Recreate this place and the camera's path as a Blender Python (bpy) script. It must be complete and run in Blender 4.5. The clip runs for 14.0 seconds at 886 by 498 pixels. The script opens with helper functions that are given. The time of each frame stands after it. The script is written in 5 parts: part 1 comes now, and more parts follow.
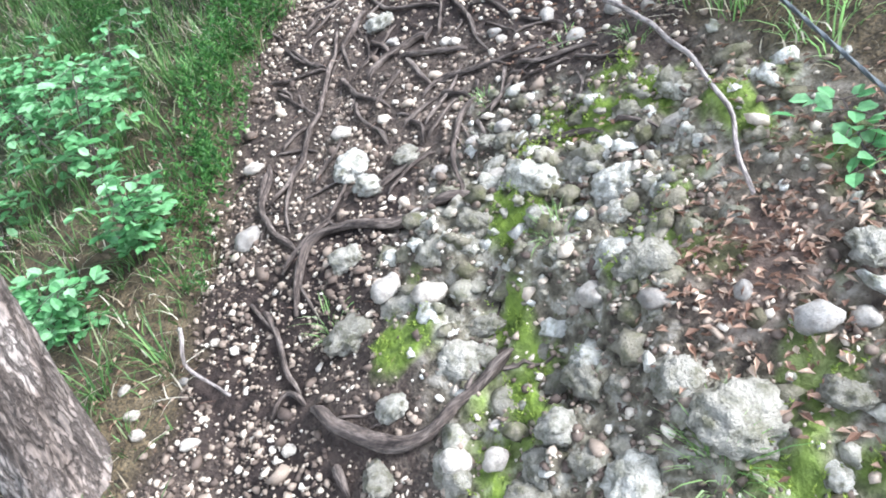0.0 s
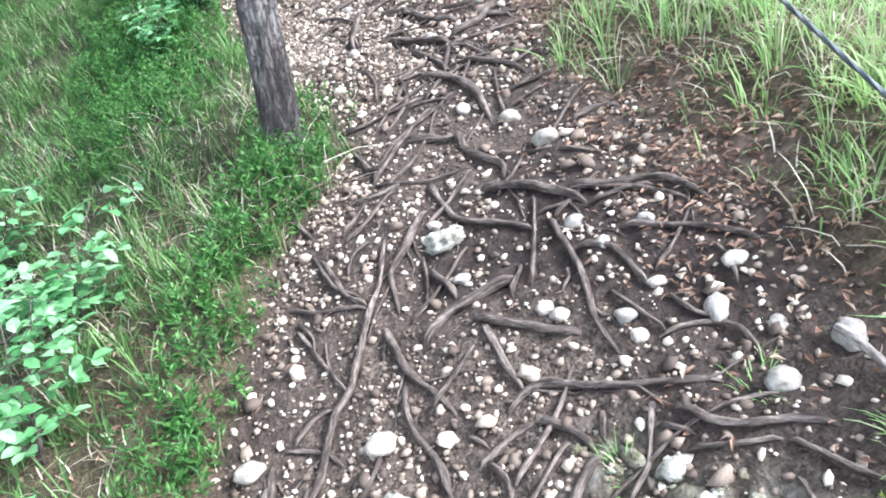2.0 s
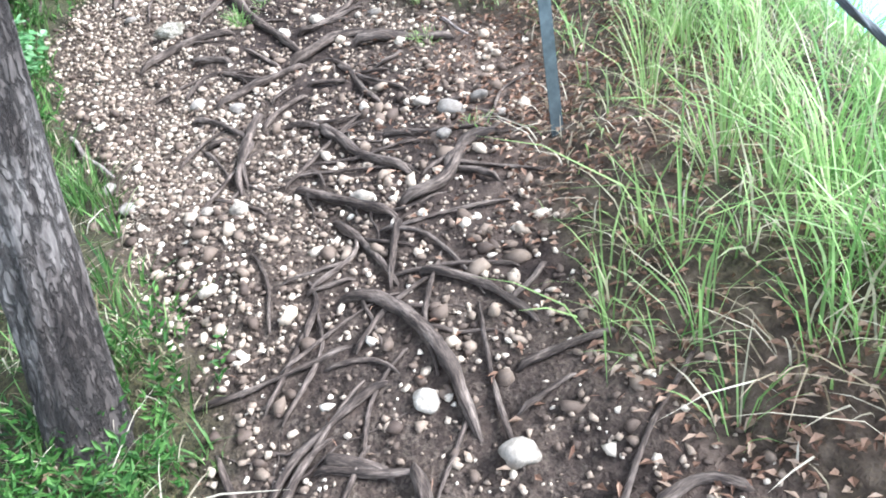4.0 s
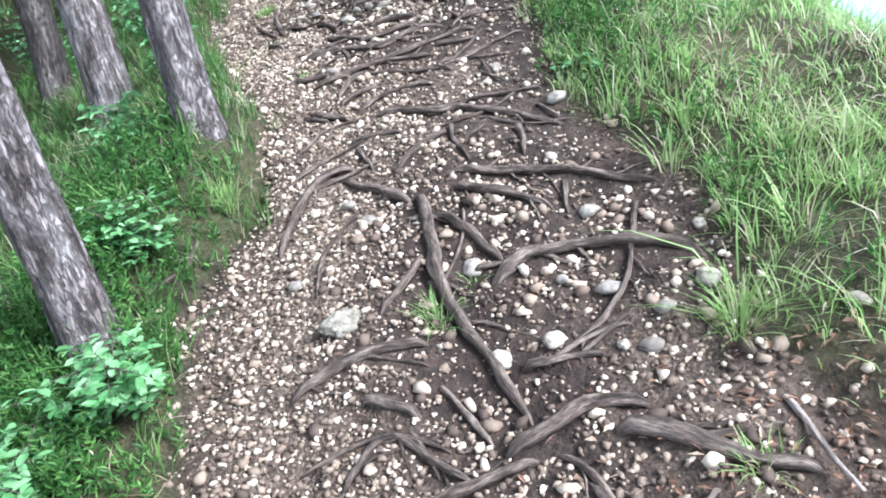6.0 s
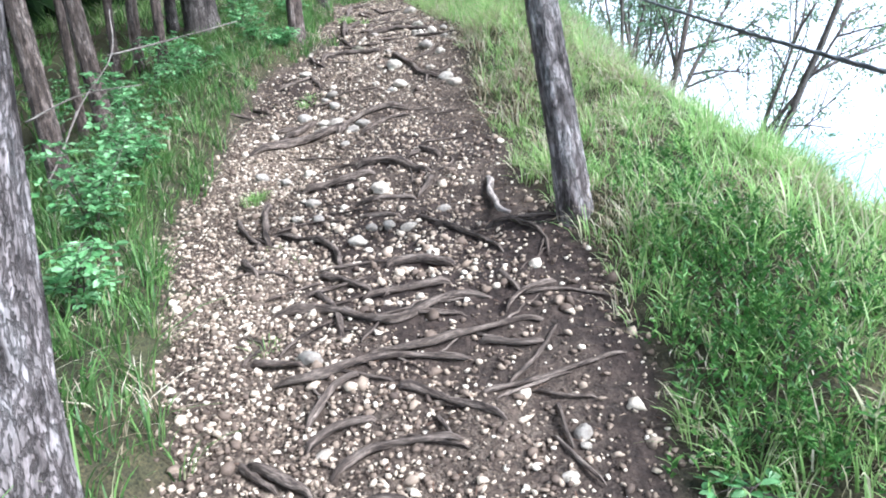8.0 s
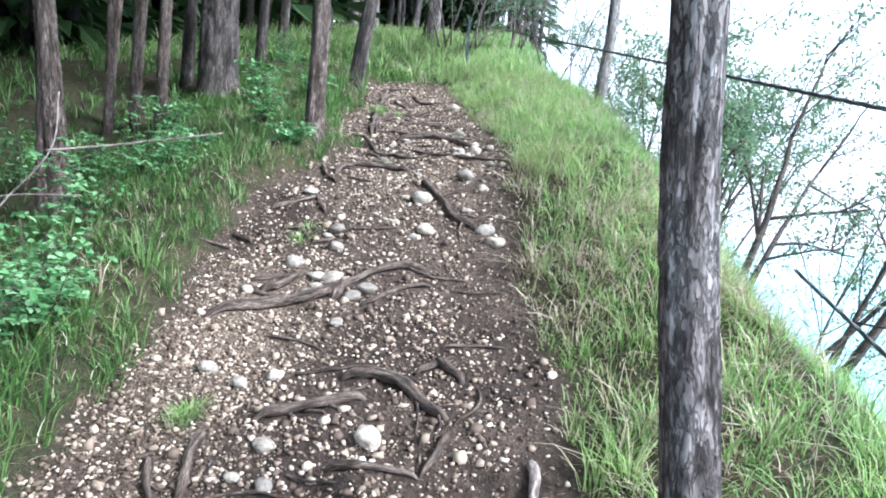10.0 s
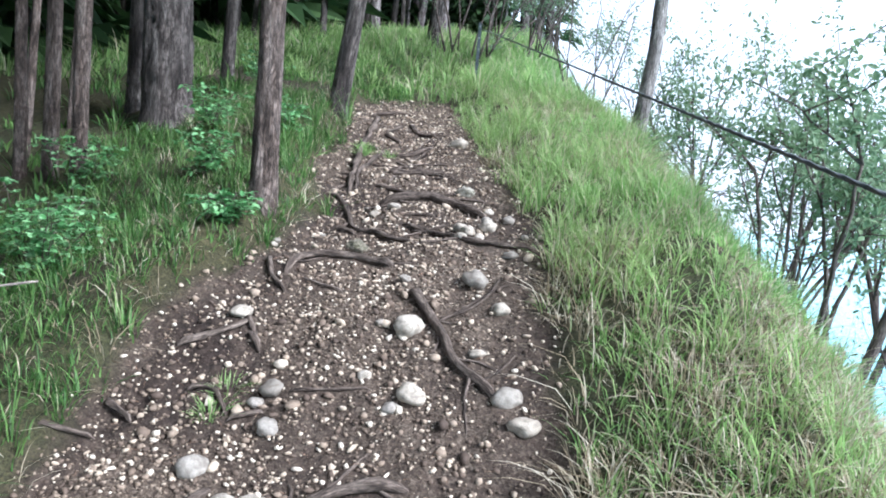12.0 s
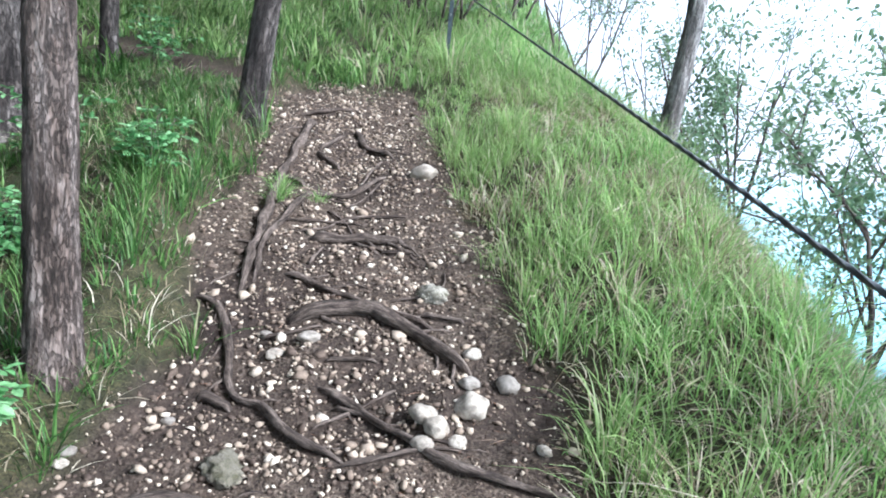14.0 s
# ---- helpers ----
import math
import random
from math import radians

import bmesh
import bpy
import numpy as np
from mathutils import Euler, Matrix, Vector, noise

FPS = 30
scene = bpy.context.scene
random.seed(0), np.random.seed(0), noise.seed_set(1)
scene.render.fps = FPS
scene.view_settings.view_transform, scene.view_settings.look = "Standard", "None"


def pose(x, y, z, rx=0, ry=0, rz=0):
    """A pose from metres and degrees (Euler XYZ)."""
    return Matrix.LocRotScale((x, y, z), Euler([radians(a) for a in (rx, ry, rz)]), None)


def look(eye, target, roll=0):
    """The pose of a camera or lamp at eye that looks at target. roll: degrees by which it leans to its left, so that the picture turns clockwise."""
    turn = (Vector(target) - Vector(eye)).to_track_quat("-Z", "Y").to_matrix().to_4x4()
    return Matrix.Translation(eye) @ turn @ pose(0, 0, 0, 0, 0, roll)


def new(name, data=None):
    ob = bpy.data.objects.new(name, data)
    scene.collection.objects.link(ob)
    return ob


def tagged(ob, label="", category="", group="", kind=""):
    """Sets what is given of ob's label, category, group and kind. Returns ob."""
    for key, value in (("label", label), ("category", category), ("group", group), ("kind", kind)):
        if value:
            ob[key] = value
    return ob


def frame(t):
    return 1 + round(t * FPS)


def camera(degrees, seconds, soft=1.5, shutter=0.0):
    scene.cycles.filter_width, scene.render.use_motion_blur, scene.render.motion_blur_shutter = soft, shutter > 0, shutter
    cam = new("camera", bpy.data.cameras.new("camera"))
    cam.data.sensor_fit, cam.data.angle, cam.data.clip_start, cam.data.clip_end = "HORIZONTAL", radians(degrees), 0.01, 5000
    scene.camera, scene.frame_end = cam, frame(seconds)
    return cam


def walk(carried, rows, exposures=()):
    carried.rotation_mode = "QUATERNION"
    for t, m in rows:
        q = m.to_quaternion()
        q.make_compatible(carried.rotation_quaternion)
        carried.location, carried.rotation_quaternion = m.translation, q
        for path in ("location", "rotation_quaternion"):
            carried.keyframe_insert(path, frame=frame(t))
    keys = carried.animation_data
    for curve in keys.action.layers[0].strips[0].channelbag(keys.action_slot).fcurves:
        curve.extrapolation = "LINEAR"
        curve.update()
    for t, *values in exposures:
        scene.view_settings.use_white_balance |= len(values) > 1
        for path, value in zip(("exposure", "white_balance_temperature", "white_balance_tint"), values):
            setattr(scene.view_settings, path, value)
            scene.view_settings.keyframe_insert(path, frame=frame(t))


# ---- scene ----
cam = camera(65.4, 14.0, 1.9)
PATH = [
    (0.0, (-0.001, -0.081, 1.5), (0.176, 1.685, 0.577), -17.4),
    (0.5, (0.078, 0.196, 1.529), (0.321, 2.023, 0.752), -17.8),
    (1.0, (0.087, 0.427, 1.639), (0.376, 2.266, 0.908), -15.8),
    (1.5, (0.139, 0.757, 1.682), (0.32, 2.554, 0.823), -15.5),
    (2.0, (0.204, 1.0, 1.818), (0.311, 2.836, 1.032), -15.4),
    (2.5, (0.245, 1.331, 1.905), (0.562, 3.153, 1.143), -12.2),
    (2.7, (0.262, 1.429, 1.951), (0.653, 3.239, 1.196), -11.1),
    (4.8, (0.563, 2.929, 2.375), (0.723, 4.71, 1.48), -11.3),
    (5.0, (0.59, 3.038, 2.479), (0.604, 4.839, 1.611), -13.6),
    (5.5, (0.633, 3.337, 2.532), (0.528, 5.232, 1.901), -15.2),
    (6.0, (0.568, 3.732, 2.652), (0.396, 5.615, 2.0), -12.6),
    (6.5, (0.562, 4.083, 2.705), (0.42, 5.989, 2.119), -10.0),
    (7.0, (0.5, 4.505, 2.935), (0.303, 6.401, 2.328), -6.6),
    (7.5, (0.482, 4.874, 3.02), (0.308, 6.82, 2.588), -5.4),
    (8.0, (0.483, 5.19, 3.085), (0.344, 7.162, 2.779), -4.1),
    (8.5, (0.504, 5.504, 3.244), (0.309, 7.474, 2.962), -2.2),
    (9.0, (0.477, 5.782, 3.356), (0.293, 7.763, 3.144), 3.1),
    (9.2, (0.442, 5.919, 3.445), (0.288, 7.907, 3.286), 4.9),
    (11.3, (0.255, 7.265, 4.047), (0.078, 9.252, 3.895), 4.9),
    (11.5, (0.25, 7.447, 4.124), (0.08, 9.434, 3.975), 4.4),
    (12.0, (0.198, 7.864, 4.231), (0.009, 9.846, 4.048), 5.0),
    (12.5, (0.144, 8.256, 4.342), (0.096, 10.24, 4.089), 6.2),
    (13.0, (0.119, 8.76, 4.457), (0.065, 10.739, 4.174), 5.9),
    (13.5, (0.085, 9.154, 4.64), (-0.08, 11.119, 4.308), 4.8),
    (14.0, (0.04, 9.556, 4.788), (-0.047, 11.525, 4.448), 5.3),
]
walk(cam, [(t, look(eye, target, roll)) for t, eye, target, roll in PATH], [(0.0, 1.1, 5400, 11), (2.5, 1.5, 5400, 11), (5.0, 1.15, 5400, 11), (7.0, 1.15, 5400, 11), (9.0, 1.2, 5400, 11), (11.5, 0.8, 5400, 11), (14.0, 0.88, 5400, 11)])

# ---- light ----
SUN_ELEVATION, SUN_TURN = radians(38), radians(116)
world = bpy.data.worlds.new("sky")
scene.world = world
world.use_nodes = True
wn, wl = world.node_tree.nodes, world.node_tree.links
wn.clear()
sky = wn.new("ShaderNodeTexSky")
sky.sky_type, sky.sun_disc = "NISHITA", False
sky.sun_elevation, sky.sun_rotation = SUN_ELEVATION, SUN_TURN
sky.air_density, sky.dust_density, sky.ozone_density = 1.0, 6.0, 1.0
sky_out, sky_bg = wn.new("ShaderNodeOutputWorld"), wn.new("ShaderNodeBackground")
overcast = wn.new("ShaderNodeMix")
overcast.data_type = "RGBA"
overcast.inputs["Factor"].default_value = 0.72
overcast.inputs["B"].default_value = (11.0, 11.6, 12.4, 1)
wl.new(sky.outputs["Color"], overcast.inputs["A"])
wl.new(overcast.outputs["Result"], sky_bg.inputs["Color"])
sky_bg.inputs["Strength"].default_value = 0.12
wl.new(sky_bg.outputs["Background"], sky_out.inputs["Surface"])
sun_data = bpy.data.lights.new("sun", "SUN")
sun_data.energy, sun_data.angle, sun_data.color = 5.0, radians(20), (1.0, 0.96, 0.9)
sun_lamp = new("sun", sun_data)
sun_way = Vector((math.sin(SUN_TURN) * math.cos(SUN_ELEVATION), math.cos(SUN_TURN) * math.cos(SUN_ELEVATION), math.sin(SUN_ELEVATION)))
sun_lamp.matrix_world = look(sun_way * 60, (0, 0, 0))


# ---- materials ----
def ramp_of(nt, stops):
    r = nt.nodes.new("ShaderNodeValToRGB")
    while len(r.color_ramp.elements) < len(stops):
        r.color_ramp.elements.new(0.5)
    for e, (p, c) in zip(r.color_ramp.elements, stops):
        e.position, e.color = p, (*c, 1)
    return r


def noise_of(nt, scale, detail=4, vec=None, rough=0.6, dist=0.0):
    n = nt.nodes.new("ShaderNodeTexNoise")
    n.inputs["Scale"].default_value, n.inputs["Detail"].default_value = scale, detail
    n.inputs["Roughness"].default_value, n.inputs["Distortion"].default_value = rough, dist
    if vec:
        nt.links.new(vec, n.inputs["Vector"])
    return n


def mix_of(nt, fac, a, b, mode="MIX"):
    m = nt.nodes.new("ShaderNodeMix")
    m.data_type, m.blend_type = "RGBA", mode
    for sock, v in ((m.inputs["Factor"], fac), (m.inputs["A"], a), (m.inputs["B"], b)):
        if isinstance(v, bpy.types.NodeSocket):
            nt.links.new(v, sock)
        else:
            sock.default_value = v if isinstance(v, (int, float)) else (*v, 1)
    return m.outputs["Result"]


def bump_of(nt, height, strength, dist, normal=None):
    b = nt.nodes.new("ShaderNodeBump")
    b.inputs["Strength"].default_value, b.inputs["Distance"].default_value = strength, dist
    nt.links.new(height, b.inputs["Height"])
    if normal:
        nt.links.new(normal, b.inputs["Normal"])
    return b.outputs["Normal"]


def base_mat(name, rough=0.8):
    m = bpy.data.materials.new(name)
    m.use_nodes = True
    nt = m.node_tree
    bs = nt.nodes["Principled BSDF"]
    bs.inputs["Roughness"].default_value = rough
    bs.inputs["Specular IOR Level"].default_value = 0.3
    return m, nt, bs


def spread_mat(name, stops, rough=0.7, by="island", scale=30, bump=0.4, dist=0.004, translucent=0.0, mottled=0.35, dirt=(0.12, 0.09, 0.07)):
    """Colour spread over the pieces of a mesh or over the objects, mottled at two scales."""
    m, nt, bs = base_mat(name, rough)
    if by == "island":
        rnd = nt.nodes.new("ShaderNodeNewGeometry").outputs["Random Per Island"]
    else:
        rnd = nt.nodes.new("ShaderNodeObjectInfo").outputs["Random"]
    r = ramp_of(nt, stops)
    nt.links.new(rnd, r.inputs["Fac"])
    co = nt.nodes.new("ShaderNodeTexCoord").outputs["Object"]
    n1, n2 = noise_of(nt, scale, 5, co), noise_of(nt, scale * 6, 3, co)
    blot = ramp_of(nt, [(0.42, (0, 0, 0)), (0.68, (mottled,) * 3)])
    nt.links.new(n1.outputs["Fac"], blot.inputs["Fac"])
    c = mix_of(nt, blot.outputs["Color"], r.outputs["Color"], dirt)
    g = ramp_of(nt, [(0.3, (0.75, 0.75, 0.75)), (0.7, (1.15, 1.15, 1.15))])
    nt.links.new(n2.outputs["Fac"], g.inputs["Fac"])
    c = mix_of(nt, 1.0, c, g.outputs["Color"], "MULTIPLY")
    nt.links.new(c, bs.inputs["Base Color"])
    if bump:
        h = mix_of(nt, 0.4, n1.outputs["Color"], n2.outputs["Color"])
        nt.links.new(bump_of(nt, h, bump, dist), bs.inputs["Normal"])
    if translucent:
        tr = nt.nodes.new("ShaderNodeBsdfTranslucent")
        nt.links.new(c, tr.inputs["Color"])
        mx = nt.nodes.new("ShaderNodeMixShader")
        mx.inputs["Fac"].default_value = translucent
        nt.links.new(bs.outputs["BSDF"], mx.inputs[1])
        nt.links.new(tr.outputs["BSDF"], mx.inputs[2])
        nt.links.new(mx.outputs["Shader"], nt.nodes["Material Output"].inputs["Surface"])
    return m


def ground_mat():
    m, nt, bs = base_mat("forest_ground", 0.9)
    co = nt.nodes.new("ShaderNodeTexCoord").outputs["Object"]

    def mask(name):
        a = nt.nodes.new("ShaderNodeAttribute")
        a.attribute_name = name
        return a.outputs["Fac"]
    n1, n2, n3 = noise_of(nt, 3.0, 6, co), noise_of(nt, 22, 6, co), noise_of(nt, 130, 3, co)
    vor = nt.nodes.new("ShaderNodeTexVoronoi")
    vor.inputs["Scale"].default_value = 95
    nt.links.new(co, vor.inputs["Vector"])
    soil = ramp_of(nt, [(0.3, (0.010, 0.0065, 0.005)), (0.5, (0.028, 0.0185, 0.0145)), (0.75, (0.068, 0.048, 0.037))])
    nt.links.new(n2.outputs["Fac"], soil.inputs["Fac"])
    gritc = ramp_of(nt, [(0.0, (0.06, 0.043, 0.031)), (0.5, (0.155, 0.116, 0.084)), (1.0, (0.34, 0.275, 0.21))])
    nt.links.new(vor.outputs["Color"], gritc.inputs["Fac"])
    gritm = nt.nodes.new("ShaderNodeMath")
    gritm.operation = "MULTIPLY"
    gr = ramp_of(nt, [(0.34, (0, 0, 0)), (0.56, (1, 1, 1))])
    nt.links.new(n3.outputs["Fac"], gr.inputs["Fac"])
    nt.links.new(gr.outputs["Color"], gritm.inputs[0])
    nt.links.new(mask("grit"), gritm.inputs[1])
    c = mix_of(nt, gritm.outputs["Value"], soil.outputs["Color"], gritc.outputs["Color"])
    duff = ramp_of(nt, [(0.3, (0.035, 0.025, 0.016)), (0.5, (0.075, 0.055, 0.032)), (0.75, (0.15, 0.115, 0.07))])
    nt.links.new(n2.outputs["Fac"], duff.inputs["Fac"])
    green = ramp_of(nt, [(0.35, (0.016, 0.024, 0.010)), (0.7, (0.038, 0.05, 0.018))])
    nt.links.new(n1.outputs["Fac"], green.inputs["Fac"])
    verge = mix_of(nt, mask("lush"), duff.outputs["Color"], green.outputs["Color"])
    thatch = ramp_of(nt, [(0.35, (0.35, 0.35, 0.3)), (0.5, (1.0, 1.0, 1.0)), (0.66, (1.6, 1.5, 1.3))])
    nt.links.new(n3.outputs["Fac"], thatch.inputs["Fac"])
    verge = mix_of(nt, 1.0, verge, thatch.outputs["Color"], "MULTIPLY")
    c = mix_of(nt, mask("verge"), c, verge)
    litter = ramp_of(nt, [(0.3, (0.035, 0.024, 0.018)), (0.5, (0.105, 0.073, 0.055)), (0.75, (0.25, 0.185, 0.14))])
    nt.links.new(n2.outputs["Fac"], litter.inputs["Fac"])
    c = mix_of(nt, mask("litter"), c, litter.outputs["Color"])
    rockc = ramp_of(nt, [(0.36, (0.04, 0.032, 0.022)), (0.5, (0.14, 0.122, 0.083)), (0.64, (0.34, 0.31, 0.25))])
    nt.links.new(n2.outputs["Fac"], rockc.inputs["Fac"])
    c = mix_of(nt, mask("rock"), c, rockc.outputs["Color"])
    mossc = ramp_of(nt, [(0.3, (0.05, 0.075, 0.012)), (0.6, (0.16, 0.22, 0.03)), (0.8, (0.26, 0.33, 0.05))])
    nt.links.new(n2.outputs["Fac"], mossc.inputs["Fac"])
    c = mix_of(nt, mask("moss"), c, mossc.outputs["Color"])
    nt.links.new(c, bs.inputs["Base Color"])
    b = bump_of(nt, n2.outputs["Fac"], 0.8, 0.03)
    nt.links.new(bump_of(nt, n3.outputs["Fac"], 0.7, 0.008, b), bs.inputs["Normal"])
    return m


def bark_mat(name, dark, mid, pale, scale=1.0, plates=0.0):
    """Bark whose grain runs along the limb, with furrows between long plates."""
    m, nt, bs = base_mat(name, 0.9)
    skin = nt.nodes.new("ShaderNodeAttribute")
    skin.attribute_name = "skin"
    mp = nt.nodes.new("ShaderNodeMapping")
    mp.inputs["Scale"].default_value = (1, 1, 0.17)
    nt.links.new(skin.outputs["Vector"], mp.inputs["Vector"])
    vec = mp.outputs["Vector"]
    n1, n2 = noise_of(nt, 18 * scale, 7, vec, 0.65, 0.4), noise_of(nt, 85 * scale, 5, vec)
    n3 = noise_of(nt, 3.5, 3, skin.outputs["Vector"])
    r = ramp_of(nt, [(0.36, dark), (0.48, mid), (0.66, pale)])
    nt.links.new(n1.outputs["Fac"], r.inputs["Fac"])
    g = ramp_of(nt, [(0.34, (0.4, 0.4, 0.4)), (0.66, (1.5, 1.5, 1.5))])
    nt.links.new(n2.outputs["Fac"], g.inputs["Fac"])
    c = mix_of(nt, 1.0, r.outputs["Color"], g.outputs["Color"], "MULTIPLY")
    li = ramp_of(nt, [(0.5, (0, 0, 0)), (0.72, (0.3, 0.3, 0.3))])
    nt.links.new(n3.outputs["Fac"], li.inputs["Fac"])
    c = mix_of(nt, li.outputs["Color"], c, tuple(0.8 * v for v in pale))
    b = bump_of(nt, n1.outputs["Fac"], 0.8, 0.012 / scale)
    if plates:
        flat = nt.nodes.new("ShaderNodeMapping")
        flat.inputs["Scale"].default_value = (1, 1, 0.27)
        nt.links.new(skin.outputs["Vector"], flat.inputs["Vector"])
        warp = noise_of(nt, 38, 6, flat.outputs["Vector"])
        moved = mix_of(nt, 0.11, flat.outputs["Vector"], warp.outputs["Color"], "ADD")
        vor = nt.nodes.new("ShaderNodeTexVoronoi")
        vor.feature = "DISTANCE_TO_EDGE"
        vor.inputs["Scale"].default_value = plates
        nt.links.new(moved, vor.inputs["Vector"])
        cut = ramp_of(nt, [(0.0, (0.45, 0.45, 0.45)), (0.16, (1, 1, 1))])
        nt.links.new(vor.outputs["Distance"], cut.inputs["Fac"])
        c = mix_of(nt, cut.outputs["Color"], dark, c)
        b = bump_of(nt, cut.outputs["Color"], 1.0, 0.012, b)
    nt.links.new(c, bs.inputs["Base Color"])
    nt.links.new(bump_of(nt, n2.outputs["Fac"], 0.6, 0.003, b), bs.inputs["Normal"])
    return m


M_GROUND = ground_mat()
M_BARK = bark_mat("pine_bark", (0.035, 0.027, 0.024), (0.16, 0.135, 0.13), (0.36, 0.33, 0.32), 1.0, 40)
M_BARK_PALE = bark_mat("pale_bark", (0.08, 0.07, 0.064), (0.25, 0.225, 0.21), (0.44, 0.41, 0.385), 1.0, 34)
M_BARK_BROWN = bark_mat("brown_bark", (0.06, 0.045, 0.035), (0.21, 0.165, 0.135), (0.38, 0.325, 0.28), 1.0, 34)
M_BARK_DARK = bark_mat("dark_bark", (0.02, 0.016, 0.014), (0.07, 0.058, 0.052), (0.19, 0.17, 0.155), 1.0, 38)
M_BARK_RED = bark_mat("red_brown_bark", (0.035, 0.026, 0.021), (0.115, 0.085, 0.07), (0.25, 0.205, 0.18), 1.2, 45)
M_ROOT = bark_mat("root_bark", (0.020, 0.0145, 0.0115), (0.072, 0.054, 0.043), (0.185, 0.148, 0.122), 3.6)
M_STICK = bark_mat("weathered_stick", (0.09, 0.075, 0.065), (0.24, 0.20, 0.175), (0.42, 0.37, 0.33), 2.5)
M_TWIG = bark_mat("shrub_bark", (0.035, 0.025, 0.022), (0.085, 0.066, 0.058), (0.17, 0.14, 0.12), 2.5)
M_GRAVEL = spread_mat("gravel", [(0.0, (0.06, 0.042, 0.032)), (0.35, (0.145, 0.106, 0.078)), (0.65, (0.30, 0.233, 0.172)), (0.88, (0.53, 0.44, 0.335)), (1.0, (0.74, 0.66, 0.54))], 0.75, "island", 60, 0.4, 0.004, 0.0, 0.3)
M_STONE = spread_mat("river_stone", [(0.0, (0.22, 0.195, 0.165)), (0.35, (0.34, 0.31, 0.27)), (0.7, (0.40, 0.35, 0.285)), (1.0, (0.51, 0.46, 0.385))], 0.75, "object", 1.7, 0.6, 0.012, 0.0, 0.75, (0.14, 0.115, 0.09))
M_ROCK = spread_mat("conglomerate", [(0.0, (0.21, 0.19, 0.145)), (0.5, (0.35, 0.32, 0.26)), (0.8, (0.47, 0.44, 0.37)), (1.0, (0.52, 0.49, 0.42))], 0.92, "object", 1.6, 0.8, 0.05, 0.0, 0.85, (0.085, 0.08, 0.04))
M_COBBLE = spread_mat("bedded_cobbles", [(0.0, (0.10, 0.085, 0.05)), (0.4, (0.22, 0.195, 0.145)), (0.75, (0.38, 0.35, 0.285)), (1.0, (0.66, 0.63, 0.56))], 0.95, "island", 26, 1.0, 0.02, 0.0, 0.9, (0.075, 0.075, 0.03))
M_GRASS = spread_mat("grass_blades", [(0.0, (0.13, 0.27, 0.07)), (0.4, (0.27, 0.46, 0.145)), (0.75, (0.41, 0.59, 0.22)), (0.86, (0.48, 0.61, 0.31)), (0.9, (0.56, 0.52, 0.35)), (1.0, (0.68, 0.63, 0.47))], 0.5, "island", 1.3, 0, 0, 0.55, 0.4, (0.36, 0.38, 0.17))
# the same grass with the wood's shade put into darker colours
M_GRASS_SHADED = spread_mat("shaded_grass_blades", [(0.0, (0.035, 0.10, 0.025)), (0.5, (0.085, 0.19, 0.045)), (0.9, (0.18, 0.32, 0.09)), (1.0, (0.36, 0.34, 0.21))], 0.5, "island", 1.3, 0, 0, 0.32, 0.3, (0.12, 0.14, 0.055))
M_HEATH = spread_mat("heath_leaves", [(0.0, (0.025, 0.085, 0.016)), (0.6, (0.07, 0.185, 0.037)), (1.0, (0.18, 0.35, 0.09))], 0.5, "island", 9, 0, 0, 0.4, 0.4, (0.03, 0.07, 0.02))
M_MOSS = spread_mat("moss_shoots", [(0.0, (0.10, 0.15, 0.02)), (0.6, (0.24, 0.32, 0.05)), (1.0, (0.38, 0.46, 0.09))], 0.8, "island", 12, 0, 0, 0.3, 0.3, (0.10, 0.10, 0.03))
M_LEAF = spread_mat("broad_leaves", [(0.0, (0.10, 0.27, 0.09)), (0.6, (0.205, 0.43, 0.18)), (1.0, (0.36, 0.60, 0.31))], 0.35, "island", 12, 0, 0, 0.4, 0.1, (0.2, 0.4, 0.16))
M_LEAF_PALE = spread_mat("grey_green_leaves", [(0.0, (0.12, 0.20, 0.10)), (0.6, (0.20, 0.30, 0.17)), (1.0, (0.31, 0.41, 0.25))], 0.5, "island", 12, 0, 0, 0.5, 0.12)
M_NEEDLE = spread_mat("pine_needles", [(0.0, (0.02, 0.05, 0.018)), (1.0, (0.05, 0.10, 0.03))], 0.6, "island", 5, 0, 0, 0.15, 0.1)
M_LITTER = spread_mat("fallen_leaves", [(0.0, (0.13, 0.07, 0.045)), (0.4, (0.27, 0.155, 0.10)), (0.75, (0.41, 0.27, 0.185)), (1.0, (0.54, 0.42, 0.31))], 0.75, "island", 40, 0, 0, 0.2, 0.3)
M_STRAW = spread_mat("dead_grass", [(0.0, (0.20, 0.155, 0.09)), (0.5, (0.42, 0.35, 0.24)), (1.0, (0.72, 0.66, 0.52))], 0.7, "island", 20, 0, 0, 0.3, 0.2)


def metal_mat(name, colour, rough, metallic):
    m, nt, bs = base_mat(name, rough)
    co = nt.nodes.new("ShaderNodeTexCoord").outputs["Object"]
    n = noise_of(nt, 35, 5, co)
    r = ramp_of(nt, [(0.35, tuple(0.6 * v for v in colour)), (0.65, colour)])
    nt.links.new(n.outputs["Fac"], r.inputs["Fac"])
    nt.links.new(r.outputs["Color"], bs.inputs["Base Color"])
    bs.inputs["Metallic"].default_value = metallic
    nt.links.new(bump_of(nt, n.outputs["Fac"], 0.3, 0.002), bs.inputs["Normal"])
    return m


